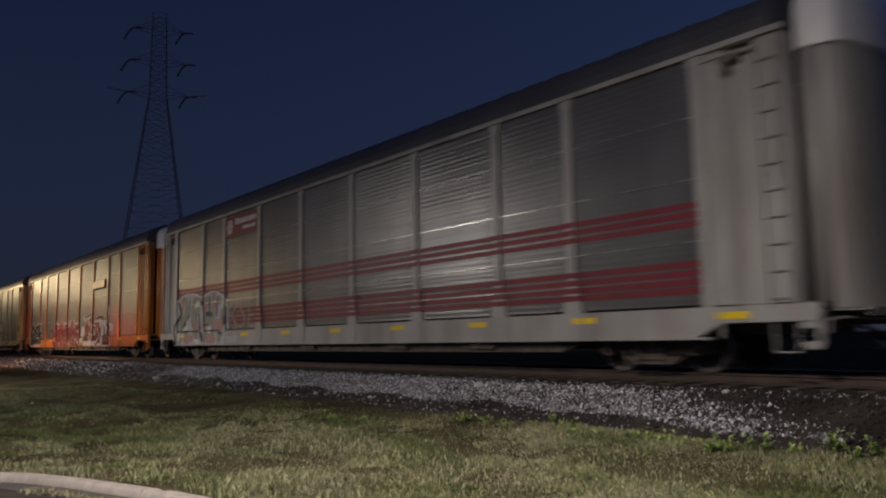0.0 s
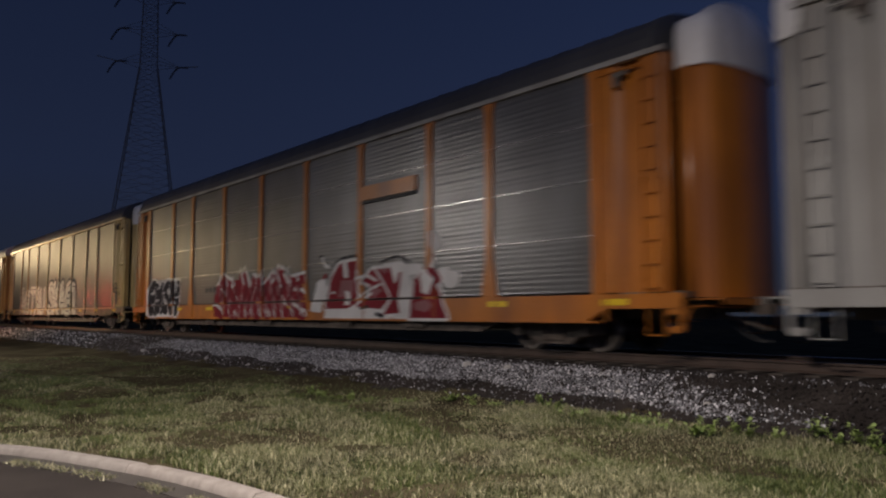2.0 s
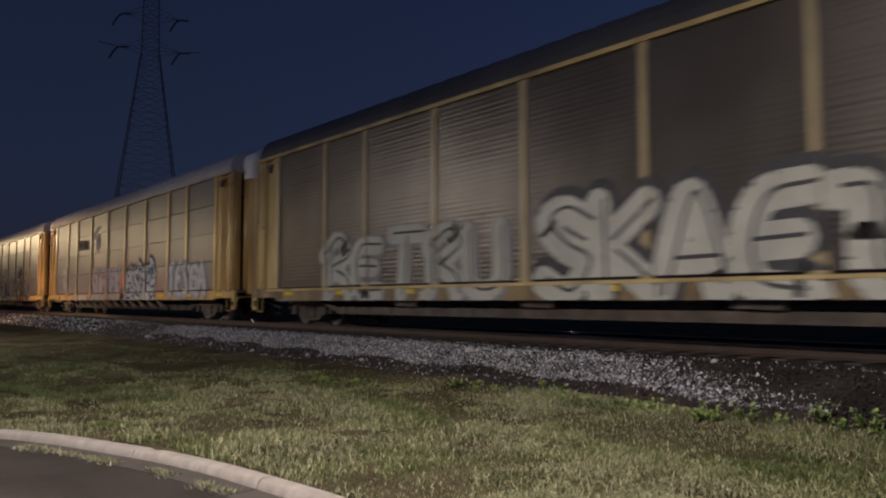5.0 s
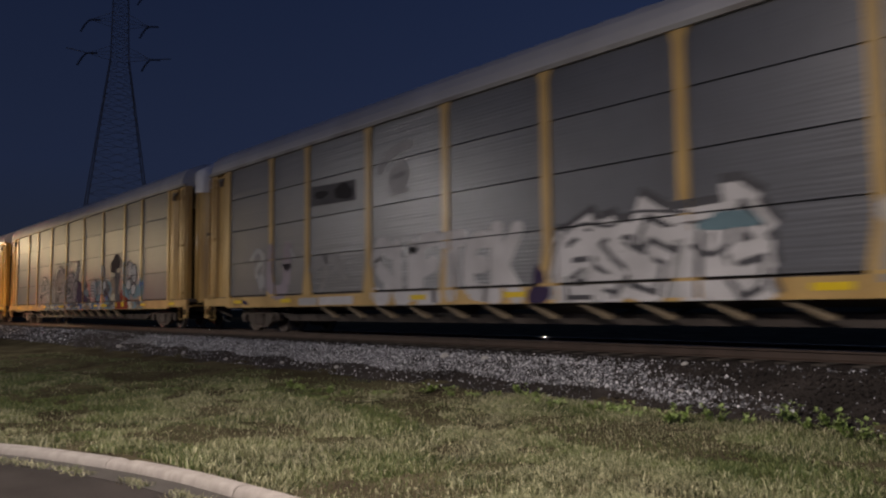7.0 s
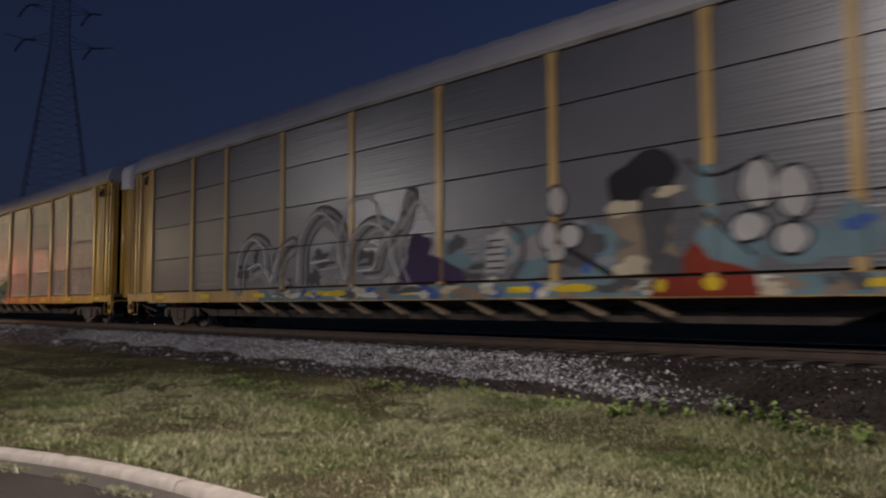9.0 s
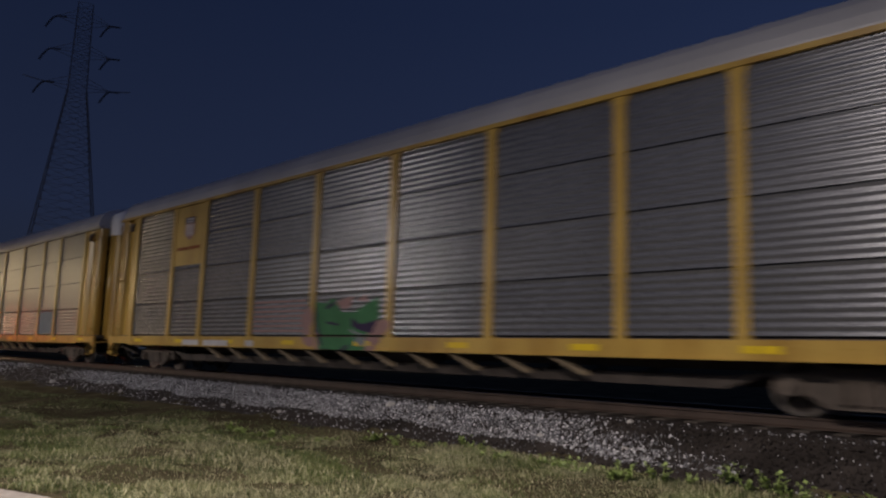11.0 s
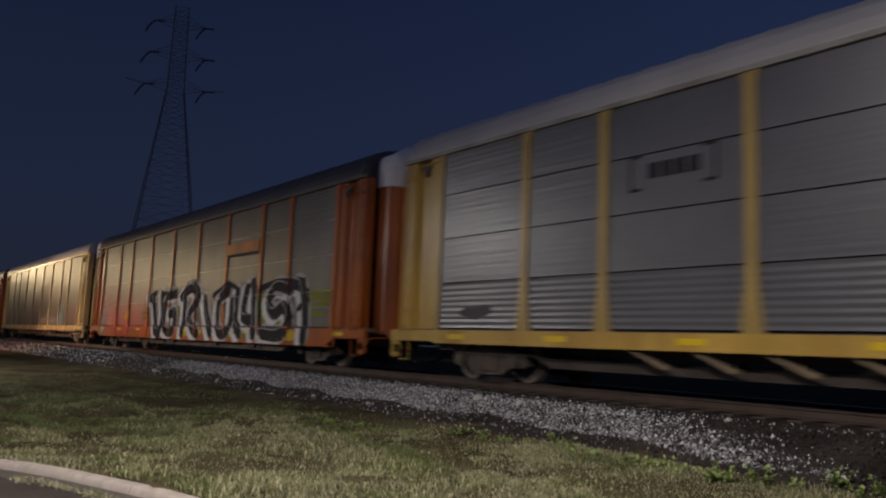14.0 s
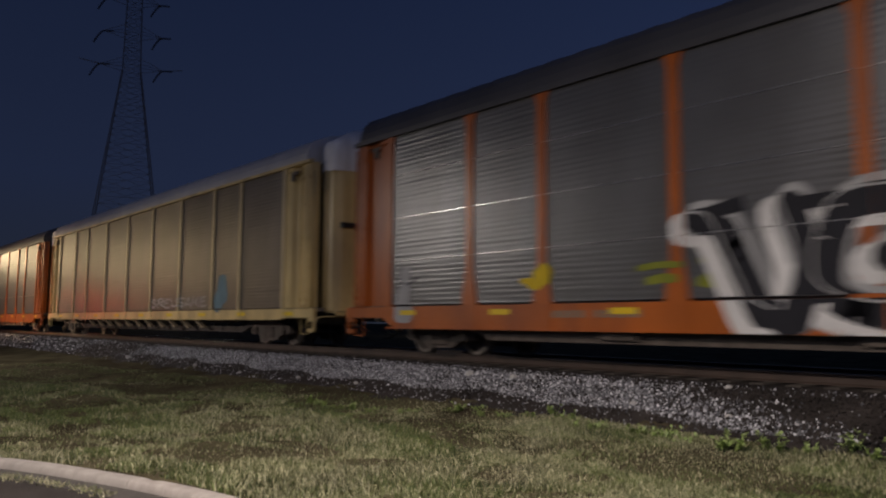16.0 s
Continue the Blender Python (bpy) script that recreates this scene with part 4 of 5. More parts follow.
def paint_orange():
    car, spec = CARS[2], SPECS[2]
    # rounded tag: a white halo, black letters, grey shine
    tag = bones("GMSH", -12.0, -8.6, 0.82, 1.9, squeeze=1.0, seed=2)
    Paint().fill([(-12.2, 0.68), (-12.25, 1.75), (-11.9, 2.0), (-10.4, 2.0), (-9.0, 2.15), (-8.45, 2.05), (-8.4, 0.75), (-8.7, 0.62), (-11.9, 0.6)]).on(car, spec, "white", 1)
    lettering(car, spec, tag, [("white", 0.50, 0, 0), ("black", 0.36, 0, 0), ("black", 0.30, 0.08, 0)])
    p = Paint()
    for x, z, w in ((-11.85, 1.55, 0.3), (-11.0, 1.75, 0.25), (-11.15, 1.25, 0.35), (-10.3, 1.55, 0.22), (-9.65, 1.7, 0.25), (-9.35, 1.15, 0.35), (-8.95, 1.35, 0.4), (-8.8, 1.8, 0.2)):
        p.stroke([(x, z), (x + w, z + 0.05)], 0.06)
    p.stroke([(-11.25, 1.85), (-11.2, 0.85)], 0.05).stroke([(-10.35, 1.9), (-10.45, 0.8)], 0.05).stroke([(-9.6, 1.9), (-9.62, 0.8)], 0.05)
    p.on(car, spec, "chalk", 4.4)
    # crowded small letters
    Paint().fill([(-4.95, 0.62), (-5.1, 1.3), (-4.6, 1.75), (-3.6, 1.85), (-1.2, 1.85), (0.8, 1.85), (1.4, 1.5), (1.75, 0.62)]).on(car, spec, "red", 1)
    rows = bones("SWMKRE".replace("W", "N"), -4.9, 1.5, 0.72, 1.8, wob=0.09, squeeze=1.15, seed=5)
    wild(car, spec, rows, [("white", 0.30, 0.02, 0.05), ("red", 0.27, 0, -0.03)], 1.5, 50)
    spikes, rosy, deep = Paint(), Paint(), Paint()
    rng = random.Random(8)
    for i in range(11):
        x = -4.5 + i * 0.55 + rng.uniform(-0.12, 0.12)
        spikes.slab([(x + 0.08, 1.7), (x - 0.06, 1.95 + rng.uniform(-0.1, 0.14))], 0.10, 200 + i)
        spikes.slab([(x + 0.3, 0.85), (x + 0.42, 0.68)], 0.07, 220 + i)
        rosy.slab([(x, 1.5), (x + 0.35, 0.95)], 0.2, 240 + i)
        deep.slab([(x + 0.3, 1.55), (x + 0.1, 1.2)], 0.15, 260 + i)
    rosy.on(car, spec, "rose", 2.7)
    deep.on(car, spec, "maroon", 3.2)
    spikes.on(car, spec, "chalk", 3.7)
    # large letters with white edges
    blocks = ([(2.72, 0.85), (2.9, 1.67), (3.35, 2.06), (4.18, 2.1), (4.35, 1.0), (3.85, 0.86)],
              [(4.25, 0.9), (5.2, 1.34), (4.52, 1.55), (4.9, 1.84), (5.38, 1.84), (5.98, 1.24), (5.42, 0.83)],
              [(5.45, 1.85), (5.72, 1.84), (5.93, 1.42), (6.1, 1.72), (6.2, 1.72), (6.08, 1.15), (6.2, 0.74), (5.5, 0.7), (5.85, 1.05)],
              [(6.6, 0.62), (6.7, 1.5), (6.95, 1.68), (7.6, 1.3), (8.0, 0.62)])
    p = Paint().fill([(2.62, 0.6), (2.75, 0.85), (3.85, 0.9), (4.1, 1.02), (4.85, 0.82), (5.3, 0.8), (5.9, 0.6)]).fill([(5.4, 1.95), (6.1, 1.98), (6.55, 1.85), (6.6, 1.3), (6.6, 0.6), (5.9, 0.6), (6.0, 1.2)])
    for b in blocks:
        p.stroke(list(b) + [b[0]], 0.16, False)
    p.fill([(1.85, 0.8), (2.15, 1.6), (2.6, 1.75), (2.75, 1.4), (2.45, 0.75)])
    p.on(car, spec, "white", 4.2)
    p = Paint()
    for b in blocks:
        p.fill(b)
    p.fill([(2.4, 1.65), (2.6, 1.85), (2.75, 1.72)])
    p.on(car, spec, "red", 4.8)
    p = Paint().fill([(3.5, 2.08), (3.72, 2.08), (3.82, 1.68), (3.58, 1.66)]).fill([(3.66, 1.34), (3.86, 1.3), (3.98, 0.95), (3.72, 0.95)]).fill([(2.85, 1.28), (3.1, 1.34), (3.15, 1.26)])
    p.stroke([(4.2, 1.62), (4.7, 1.68), (5.1, 1.55)], 0.07).stroke([(4.3, 1.1), (4.8, 1.32), (5.3, 1.45)], 0.06).fill([(6.9, 1.62), (7.15, 1.75), (7.5, 1.5), (7.3, 1.15), (7.02, 1.22)])
    p.stroke([(2.45, 2.25), (2.6, 2.05), (2.8, 2.0)], 0.1).stroke([(5.0, 1.9), (5.6, 1.3), (5.75, 1.0)], 0.07)
    p.on(car, spec, "white", 5.3)
    p = Paint().fill([(3.45, 1.62), (4.15, 1.6), (4.1, 1.2), (3.3, 1.15)]).fill([(4.75, 1.5), (5.4, 1.3), (5.0, 1.1)]).blob(7.1, 0.9, 0.3, 0.15)
    p.on(car, spec, "rose", 5.0)
    p = Paint().stroke([(2.3, 2.3), (2.45, 2.32)], 0.07).stroke([(3.2, 2.1), (3.5, 2.2), (4.2, 2.24)], 0.06).stroke([(5.3, 2.0), (6.0, 2.1), (6.5, 1.95)], 0.06).stroke([(4.5, 0.86), (4.8, 0.9)], 0.08).stroke([(5.2, 0.72), (5.5, 0.66)], 0.1)
    p.on(car, spec, "black", 5.6)
    p = Paint()
    for i in range(5):
        a, b = 1.57 + i * 1.2566, 1.57 + i * 1.2566 + 0.628
        p.fill([(7.45, 1.55), (7.45 + 0.12 * math.cos(a - 0.628), 1.55 + 0.22 * math.sin(a - 0.628)), (7.45 + 0.62 * math.cos(a), 1.55 + 0.6 * math.sin(a)), (7.45 + 0.22 * math.cos(b), 1.55 + 0.22 * math.sin(b))])
    p.blob(7.5, 2.35, 0.22, 0.25).blob(8.0, 1.5, 0.35, 0.22).blob(6.6, 1.75, 0.5, 0.14)
    p.on(car, spec, "white", 4)
    Paint().blob(7.45, 1.55, 0.24, 0.2).on(car, spec, "red", 5)
    p = Paint()
    for i in range(4):
        p.fill([(-5.9 + i * 0.36, 1.48), (-5.68 + i * 0.36, 1.48), (-5.68 + i * 0.36, 1.66), (-5.9 + i * 0.36, 1.66)])
    p.on(car, spec, "slate", 1, "lettering", "row of dark reporting marks")
    plate(car, 4.47, 6.78, 3.62, 3.98, M["orange"], "placard_board", "orange placard board", y=1.56)
    # black strip as wide as the board, just under it
    plate(car, 4.47, 6.78, 3.54, 3.61, M["black"], "board_bracket", y=1.55)


def paint_cream():
    car, spec = CARS[3], SPECS[3]
    word = bones("RETRU", -9.5, -1.9, 0.85, 2.3, wob=0.06, squeeze=1.08, seed=11)
    lettering(car, spec, word, [("dim", 0.62, 0.06, -0.04), ("pale", 0.46, 0, 0), ("slate", 0.06, 0.11, 0.04)])
    word2 = bones("SKAEI", -1.1, 5.7, 0.8, 2.4, wob=0.07, squeeze=1.1, seed=12)
    lettering(car, spec, word2, [("slate", 0.80, 0.08, 0.07), ("pale", 0.58, 0, 0), ("slate", 0.07, 0.13, 0.05)])
    p = Paint()
    for x, z, h, w in ((-9.3, 0.72, 0.2, 0.2), (-8.2, 0.72, 0.16, 0.3), (-6.6, 0.72, 0.22, 0.16), (-4.9, 0.72, 0.2, 0.3), (-3.1, 0.72, 0.24, 0.14), (0.4, 0.72, 0.24, 0.4), (1.3, 0.72, 0.2, 0.2), (2.7, 0.72, 0.22, 0.36), (4.2, 0.72, 0.24, 0.4)):
        p.fill([(x, z), (x + w, z), (x + w * 0.8, z + h), (x + 0.04, z + h)])
    p.on(car, spec, "pale", 4.6)


def paint_yellow():
    car, spec = CARS[4], SPECS[4]
    lettering(car, spec, bones("SUETEK", -4.2, 0.75, 0.9, 2.15, wob=0.06, seed=21), [("chalk", 0.36, 0, 0)])
    Paint().fill([(1.5, 0.8), (1.6, 1.9), (3.1, 2.15), (4.6, 2.2), (5.7, 1.8), (5.8, 1.0), (5.2, 0.8)]).on(car, spec, "faded", 1)
    rows = bones("ESSTG", 1.6, 5.7, 0.85, 2.05, wob=0.09, squeeze=1.12, seed=22)
    wild(car, spec, rows, [("slate", 0.54, 0.05, 0.10), ("chalk", 0.46, 0, 0), ("slate", 0.10, 0.05, -0.02)], 1, 33)
    p = Paint()
    for i, (x, z, a, b) in enumerate(((1.9, 1.5, 0.2, 0.22), (2.6, 1.1, 0.28, 0.12), (3.0, 1.9, 0.2, 0.1), (3.5, 1.3, 0.22, 0.25), (4.3, 1.85, 0.3, 0.14), (4.9, 1.2, 0.22, 0.2), (5.3, 1.5, 0.2, 0.12), (2.3, 1.95, 0.16, 0.1))):
        p.blob(x, z, a, b, 0.2, seed=i)
    p.on(car, spec, "chalk", 3.9)
    p = Paint().stroke([(1.5, 1.2), (1.75, 1.9), (2.3, 2.15), (2.9, 2.05), (3.4, 2.25), (4.4, 2.15)], 0.05).stroke([(3.2, 1.75), (3.5, 1.6), (3.7, 1.75)], 0.08).stroke([(4.5, 1.6), (4.8, 1.45), (5.1, 1.6)], 0.09).stroke([(2.0, 1.2), (2.3, 1.35)], 0.06)
    p.on(car, spec, "slate", 4.3)
    Paint().blob(5.1, 1.95, 0.42, 0.17, 0.2).on(car, spec, "sky", 4.6)
    Paint().stroke([(-11.6, 0.88), (-11.2, 0.92), (-10.8, 0.86)], 0.12).blob(1.2, 1.05, 0.18, 0.4).blob(1.25, 0.9, 0.3, 0.2).on(car, spec, "purple", 1.2)
    # a rounded letter between thin scrawls
    p = Paint().stroke([(-9.35, 2.4), (-9.4, 1.5), (-9.0, 1.15), (-8.5, 1.4), (-8.4, 2.4)], 0.42).stroke([(-9.0, 1.2), (-8.6, 1.1)], 0.3)
    p.on(car, spec, "lilac", 1)
    p = Paint().stroke([(-10.6, 2.2), (-10.2, 2.45), (-9.9, 2.2), (-10.3, 1.8), (-10.0, 1.4)], 0.16).stroke([(-10.0, 1.2), (-9.8, 2.3)], 0.08).blob(-9.95, 1.5, 0.18, 0.25).stroke([(-8.2, 2.35), (-8.0, 2.1)], 0.1)
    p.on(car, spec, "faded", 2)
    p = Paint().stroke([(-7.0, 1.75), (-6.5, 1.95), (-6.0, 2.0), (-5.6, 1.7)], 0.26).stroke([(-6.4, 1.85), (-6.3, 1.5), (-6.6, 1.2)], 0.12).stroke([(-5.9, 1.8), (-5.4, 1.45)], 0.14).stroke([(-6.1, 1.6), (-5.5, 1.9)], 0.08)
    p.on(car, spec, "dim", 1)
    plate(car, -7.65, -6.72, 0.76, 0.98, P["faded"], "sill_placard", "pale worn placard on the sill", y=1.555)
    plate(car, -6.60, -5.0, 0.78, 0.99, P["chalk"], "sill_placard", "pale worn placard on the sill", y=1.555)
    rows = bones("TESGA", 7.2, 11.3, 1.0, 2.05, wob=0.14, seed=27)
    Paint().fill([(7.2, 0.95), (7.35, 1.95), (8.6, 2.15), (9.3, 2.3), (10.0, 2.1), (11.3, 2.1), (11.5, 1.2), (10.8, 0.95)]).on(car, spec, "dim", 0.6)
    lettering(car, spec, rows, [("slate", 0.42, 0.05, 0), ("faded", 0.40, 0, 0), ("chalk", 0.16, -0.03, 0.05)])
    Paint().stroke([(-3.9, 4.0), (-3.4, 4.35), (-2.75, 4.45)], 0.24).blob(-3.15, 3.75, 0.40, 0.40, 0.1).stroke([(-3.5, 3.35), (-2.8, 3.4)], 0.1).on(car, spec, "faded", 1)
    Paint().stroke([(-3.35, 3.75), (-2.95, 3.8)], 0.12).on(car, spec, "grey", 1.6)
    Paint().fill([(-7.1, 3.45), (-4.95, 3.4), (-4.95, 3.92), (-7.1, 3.98)]).on(car, spec, "slate", 0.6, "sign_panel", "dark worn sign")
    Paint().blob(-5.5, 3.68, 0.45, 0.2).blob(-6.6, 3.72, 0.3, 0.12).on(car, spec, "black", 1.2, "emblem")


def paint_mural():
    car, spec = CARS[5], SPECS[5]
    p = Paint().fill([(-5.4, 0.76), (9.6, 0.76), (9.8, 1.05), (8.9, 1.05), (-5.4, 1.05)])
    for i, (x, z, a, b) in enumerate(((3.7, 1.6, 0.6, 0.4), (5.2, 1.5, 0.5, 0.5), (7.6, 1.5, 0.45, 0.4), (8.8, 1.45, 0.6, 0.3), (1.9, 1.6, 0.4, 0.3), (7.25, 2.35, 0.2, 0.4), (9.3, 1.7, 0.3, 0.3), (-0.2, 2.3, 0.3, 0.2))):
        p.blob(x, z, a, b, 0.2, seed=i)
    p.on(car, spec, "sky", 1)
    p = Paint()
    for i, (x, z, a, b) in enumerate(((5.1, 1.35, 0.2, 0.15), (9.3, 1.7, 0.2, 0.1), (2.9, 0.9, 0.25, 0.12), (-0.6, 0.9, 0.35, 0.12), (4.0, 0.9, 0.2, 0.13), (-3.0, 0.9, 0.4, 0.12), (1.1, 0.9, 0.4, 0.12))):
        p.blob(x, z, a, b, 0.25, seed=i + 40)
    p.on(car, spec, "blue", 2)
    for k, (colour, amount) in enumerate((("patch", 26), ("dim", 22), ("slate", 20))):
        rng = random.Random(300 + k)
        p = Paint()
        for i in range(amount):
            p.blob(rng.uniform(-6.3, 5.4), rng.uniform(1.1, 2.0), rng.uniform(0.10, 0.42), rng.uniform(0.06, 0.26), 0.3, 14, seed=i + 50 * k)
        p.on(car, spec, colour, 2.2 + 0.3 * k)
    for k, (colour, amount) in enumerate((("pale", 16), ("tan", 14), ("cream", 9), ("slate", 10), ("yellow", 5))):
        rng = random.Random(400 + k)
        p = Paint()
        for i in range(amount):
            p.blob(rng.uniform(-5.2, 9.4), rng.uniform(0.82, 1.02), rng.uniform(0.08, 0.30), rng.uniform(0.03, 0.12), 0.3, 12, seed=i + 50 * k)
        p.on(car, spec, colour, 2.2 + 0.3 * k)
    rows = []
    for a, b, z0, z1 in ((-6.5, -4.9, 1.12, 2.3), (-3.5, -1.7, 1.12, 2.75), (-1.5, 0.2, 1.15, 2.35)):
        m = (a + b) / 2
        rows.append([(a, z0), (a + 0.12, z0 + 0.65 * (z1 - z0)), (m - 0.1, z1), (b - 0.25, z0 + 0.8 * (z1 - z0)), (b - 0.1, z0 + 0.35 * (z1 - z0)), (b + 0.15, z0)])
    rows += [[(-5.9, 1.5), (-5.3, 1.62), (-5.0, 1.35)], [(-2.9, 1.55), (-2.2, 1.6)], [(-1.1, 1.3), (-0.5, 1.35), (-0.3, 1.8), (0.3, 2.3), (0.55, 2.85)], [(-4.7, 1.2), (-4.3, 1.9), (-3.9, 2.1)]]
    lettering(car, spec, rows, [("slate", 0.52, 0.04, 0.04), ("dim", 0.44, 0, 0), ("grey", 0.26, 0.02, -0.02), ("slate", 0.07, 0.09, 0.05), ("chalk", 0.05, -0.17, 0.12), ("faded", 0.04, 0.20, -0.06)])
    p = Paint().stroke([(-1.9, 2.3), (-1.5, 3.0), (-0.7, 3.0), (-0.4, 2.3)], 0.1).stroke([(0.3, 2.3), (0.8, 2.8), (1.3, 2.3)], 0.09)
    p.stroke([(3.1, 1.25), (2.75, 1.6), (3.1, 2.0), (3.45, 1.6), (3.1, 1.25)], 0.08)
    p.on(car, spec, "faded", 5.2)
    Paint().blob(1.1, 1.35, 0.75, 0.42, 0.25).blob(0.8, 1.75, 0.4, 0.35, 0.2).on(car, spec, "purple", 5.6)
    Paint().fill([(2.72, 1.25), (3.2, 1.25), (3.22, 1.95), (2.75, 1.97)]).on(car, spec, "faded", 5.8)
    p = Paint().stroke([(3.35, 1.1), (3.65, 1.5), (3.6, 1.95), (3.2, 2.15)], 0.09)
    for i in range(5):
        p.stroke([(2.78, 1.33 + i * 0.13), (3.16, 1.33 + i * 0.13)], 0.04, False)
    p.on(car, spec, "slate", 6.1)
    # dark and earth-coloured abstract mass over a red field
    Paint().blob(6.15, 2.62, 0.72, 0.40, 0.14, seed=3).on(car, spec, "black", 6.2)
    Paint().blob(6.1, 2.05, 0.66, 0.42, 0.12, seed=5).blob(6.2, 1.35, 0.62, 0.3, 0.12, seed=6).on(car, spec, "tan", 6)
    Paint().blob(6.35, 1.95, 0.34, 0.5, 0.15, seed=7).blob(6.5, 1.25, 0.3, 0.2, 0.2, seed=9).on(car, spec, "slate", 6.6)
    Paint().blob(5.75, 2.2, 0.28, 0.16, 0.15, seed=17).blob(5.9, 1.25, 0.35, 0.14, 0.2, seed=18).blob(6.6, 2.4, 0.25, 0.08, 0.2, seed=19).on(car, spec, "cream", 6.9)
    Paint().fill([(6.25, 0.76), (6.4, 1.1), (6.8, 1.35), (7.0, 1.6), (7.3, 1.3), (7.7, 1.2), (7.95, 1.1), (8.0, 0.76)]).on(car, spec, "scarlet", 6.4)
    Paint().blob(7.3, 0.95, 0.15, 0.11, 0.05).blob(6.45, 0.93, 0.1, 0.1, 0.05).blob(4.8, 0.92, 0.4, 0.08).blob(-1.9, 0.92, 0.3, 0.08).on(car, spec, "yellow", 7)
    bubbles = ((4.45, 2.45, 0.17, 0.24), (4.25, 1.85, 0.2, 0.24), (4.7, 1.82, 0.22, 0.2), (4.4, 1.55, 0.2, 0.14), (8.0, 2.35, 0.24, 0.34), (8.5, 2.2, 0.24, 0.36), (7.85, 1.75, 0.26, 0.2), (8.45, 1.55, 0.24, 0.2))
    p, q = Paint(), Paint()
    for i, (x, z, a, b) in enumerate(bubbles):
        p.blob(x, z, a + 0.05, b + 0.05, 0.04, seed=i)
        q.blob(x, z, a, b, 0.04, seed=i)
    p.stroke([(4.65, 1.6), (5.5, 1.15)], 0.09).stroke([(7.2, 2.0), (7.9, 1.35)], 0.05)
    p.stroke([(6.9, 2.85), (7.3, 2.55), (8.1, 2.75)], 0.05)
    p.on(car, spec, "black", 7)
    q.on(car, spec, "faded", 8)


def paint_gold():
    car, spec = CARS[6], SPECS[6]
    p = Paint().blob(-1.6, 1.35, 0.28, 0.4, 0.2).blob(-1.25, 0.95, 0.3, 0.2, 0.25).blob(1.0, 1.15, 0.42, 0.3, 0.25).blob(0.75, 0.8, 0.3, 0.16).fill([(-0.5, 1.85), (-0.2, 1.7), (0.05, 1.75), (0.15, 2.0), (-0.2, 1.95)]).fill([(0.3, 1.9), (0.6, 2.02), (0.7, 1.85)])
    for i in range(7):
        z = 1.18 + i * 0.125
        p.fill([(-4.2, z), (-1.75, z), (-1.75, z + 0.05), (-4.2, z + 0.05)])
    p.on(car, spec, "pink", 1)
    Paint().fill([(-1.35, 1.5), (-1.3, 1.9), (-0.9, 1.85), (-0.6, 2.0), (-0.3, 1.65), (0.2, 1.62), (0.5, 1.75), (1.05, 1.95), (1.1, 1.45), (0.75, 1.2), (0.7, 0.66), (-0.95, 0.66)]).on(car, spec, "green", 2)
    p = Paint().stroke([(-1.3, 1.75), (-1.2, 1.3), (-0.95, 0.9)], 0.08).fill([(0.1, 1.5), (0.5, 1.35), (1.05, 1.45), (0.9, 1.15), (0.5, 1.2), (0.15, 1.3)]).stroke([(-0.75, 0.75), (-0.3, 0.7), (0.1, 0.85)], 0.09).stroke([(-0.85, 1.75), (-0.6, 1.85)], 0.09).stroke([(-0.8, 1.4), (-0.4, 1.35)], 0.06)
    p.on(car, spec, "purple", 3)
    Paint().blob(0.55, 1.0, 0.18, 0.14).stroke([(0.1, 1.22), (0.45, 1.12)], 0.06).on(car, spec, "patch", 3.6)
    for x0, x1 in ((-8.15, -7.12), (-6.82, -5.4), (-4.42, -4.05)):
        plate(car, x0, x1, 0.79, 0.95, P["chalk"], "sill_placard", "pale worn placard on the sill", y=1.555)
    sign = plate(car, -9.25, -7.35, 3.25, TOP - 0.06, M["gold"], "sign_panel", "yellow sign panel with a small shield emblem", y=1.513)
    bm = bmesh.new()
    prism(bm, [(-8.62, 4.20), (-8.3, 4.02), (-7.98, 4.20), (-7.98, 4.75), (-8.62, 4.75)], "y", -1.531, -1.526)
    part("emblem", finish(bm, "emblem", P["pink"]), sign)
    bm = bmesh.new()
    prism(bm, [(-8.62, 4.55), (-7.98, 4.55), (-7.98, 4.75), (-8.62, 4.75)], "y", -1.536, -1.531)
    part("emblem_band", finish(bm, "emblem_band", P["purple"]), sign)
    for k in range(5):
        bm = bmesh.new()
        if k < 2:
            box(bm, -8.54, -8.06, -1.541, -1.535, 4.59 + k * 0.08, 4.62 + k * 0.08)
        else:
            box(bm, -8.52 + (k - 2) * 0.19, -8.45 + (k - 2) * 0.19, -1.541, -1.530, 4.16, 4.52)
        part("emblem_stripe", finish(bm, "emblem_stripe", P["white"]), sign)
    bm = bmesh.new()
    for i in range(8):
        box(bm, -9.05 + i * 0.19, -8.91 + i * 0.19, -1.531, -1.526, 3.72, 3.82)
    part("lettering", finish(bm, "lettering", P["scarlet"]), sign)


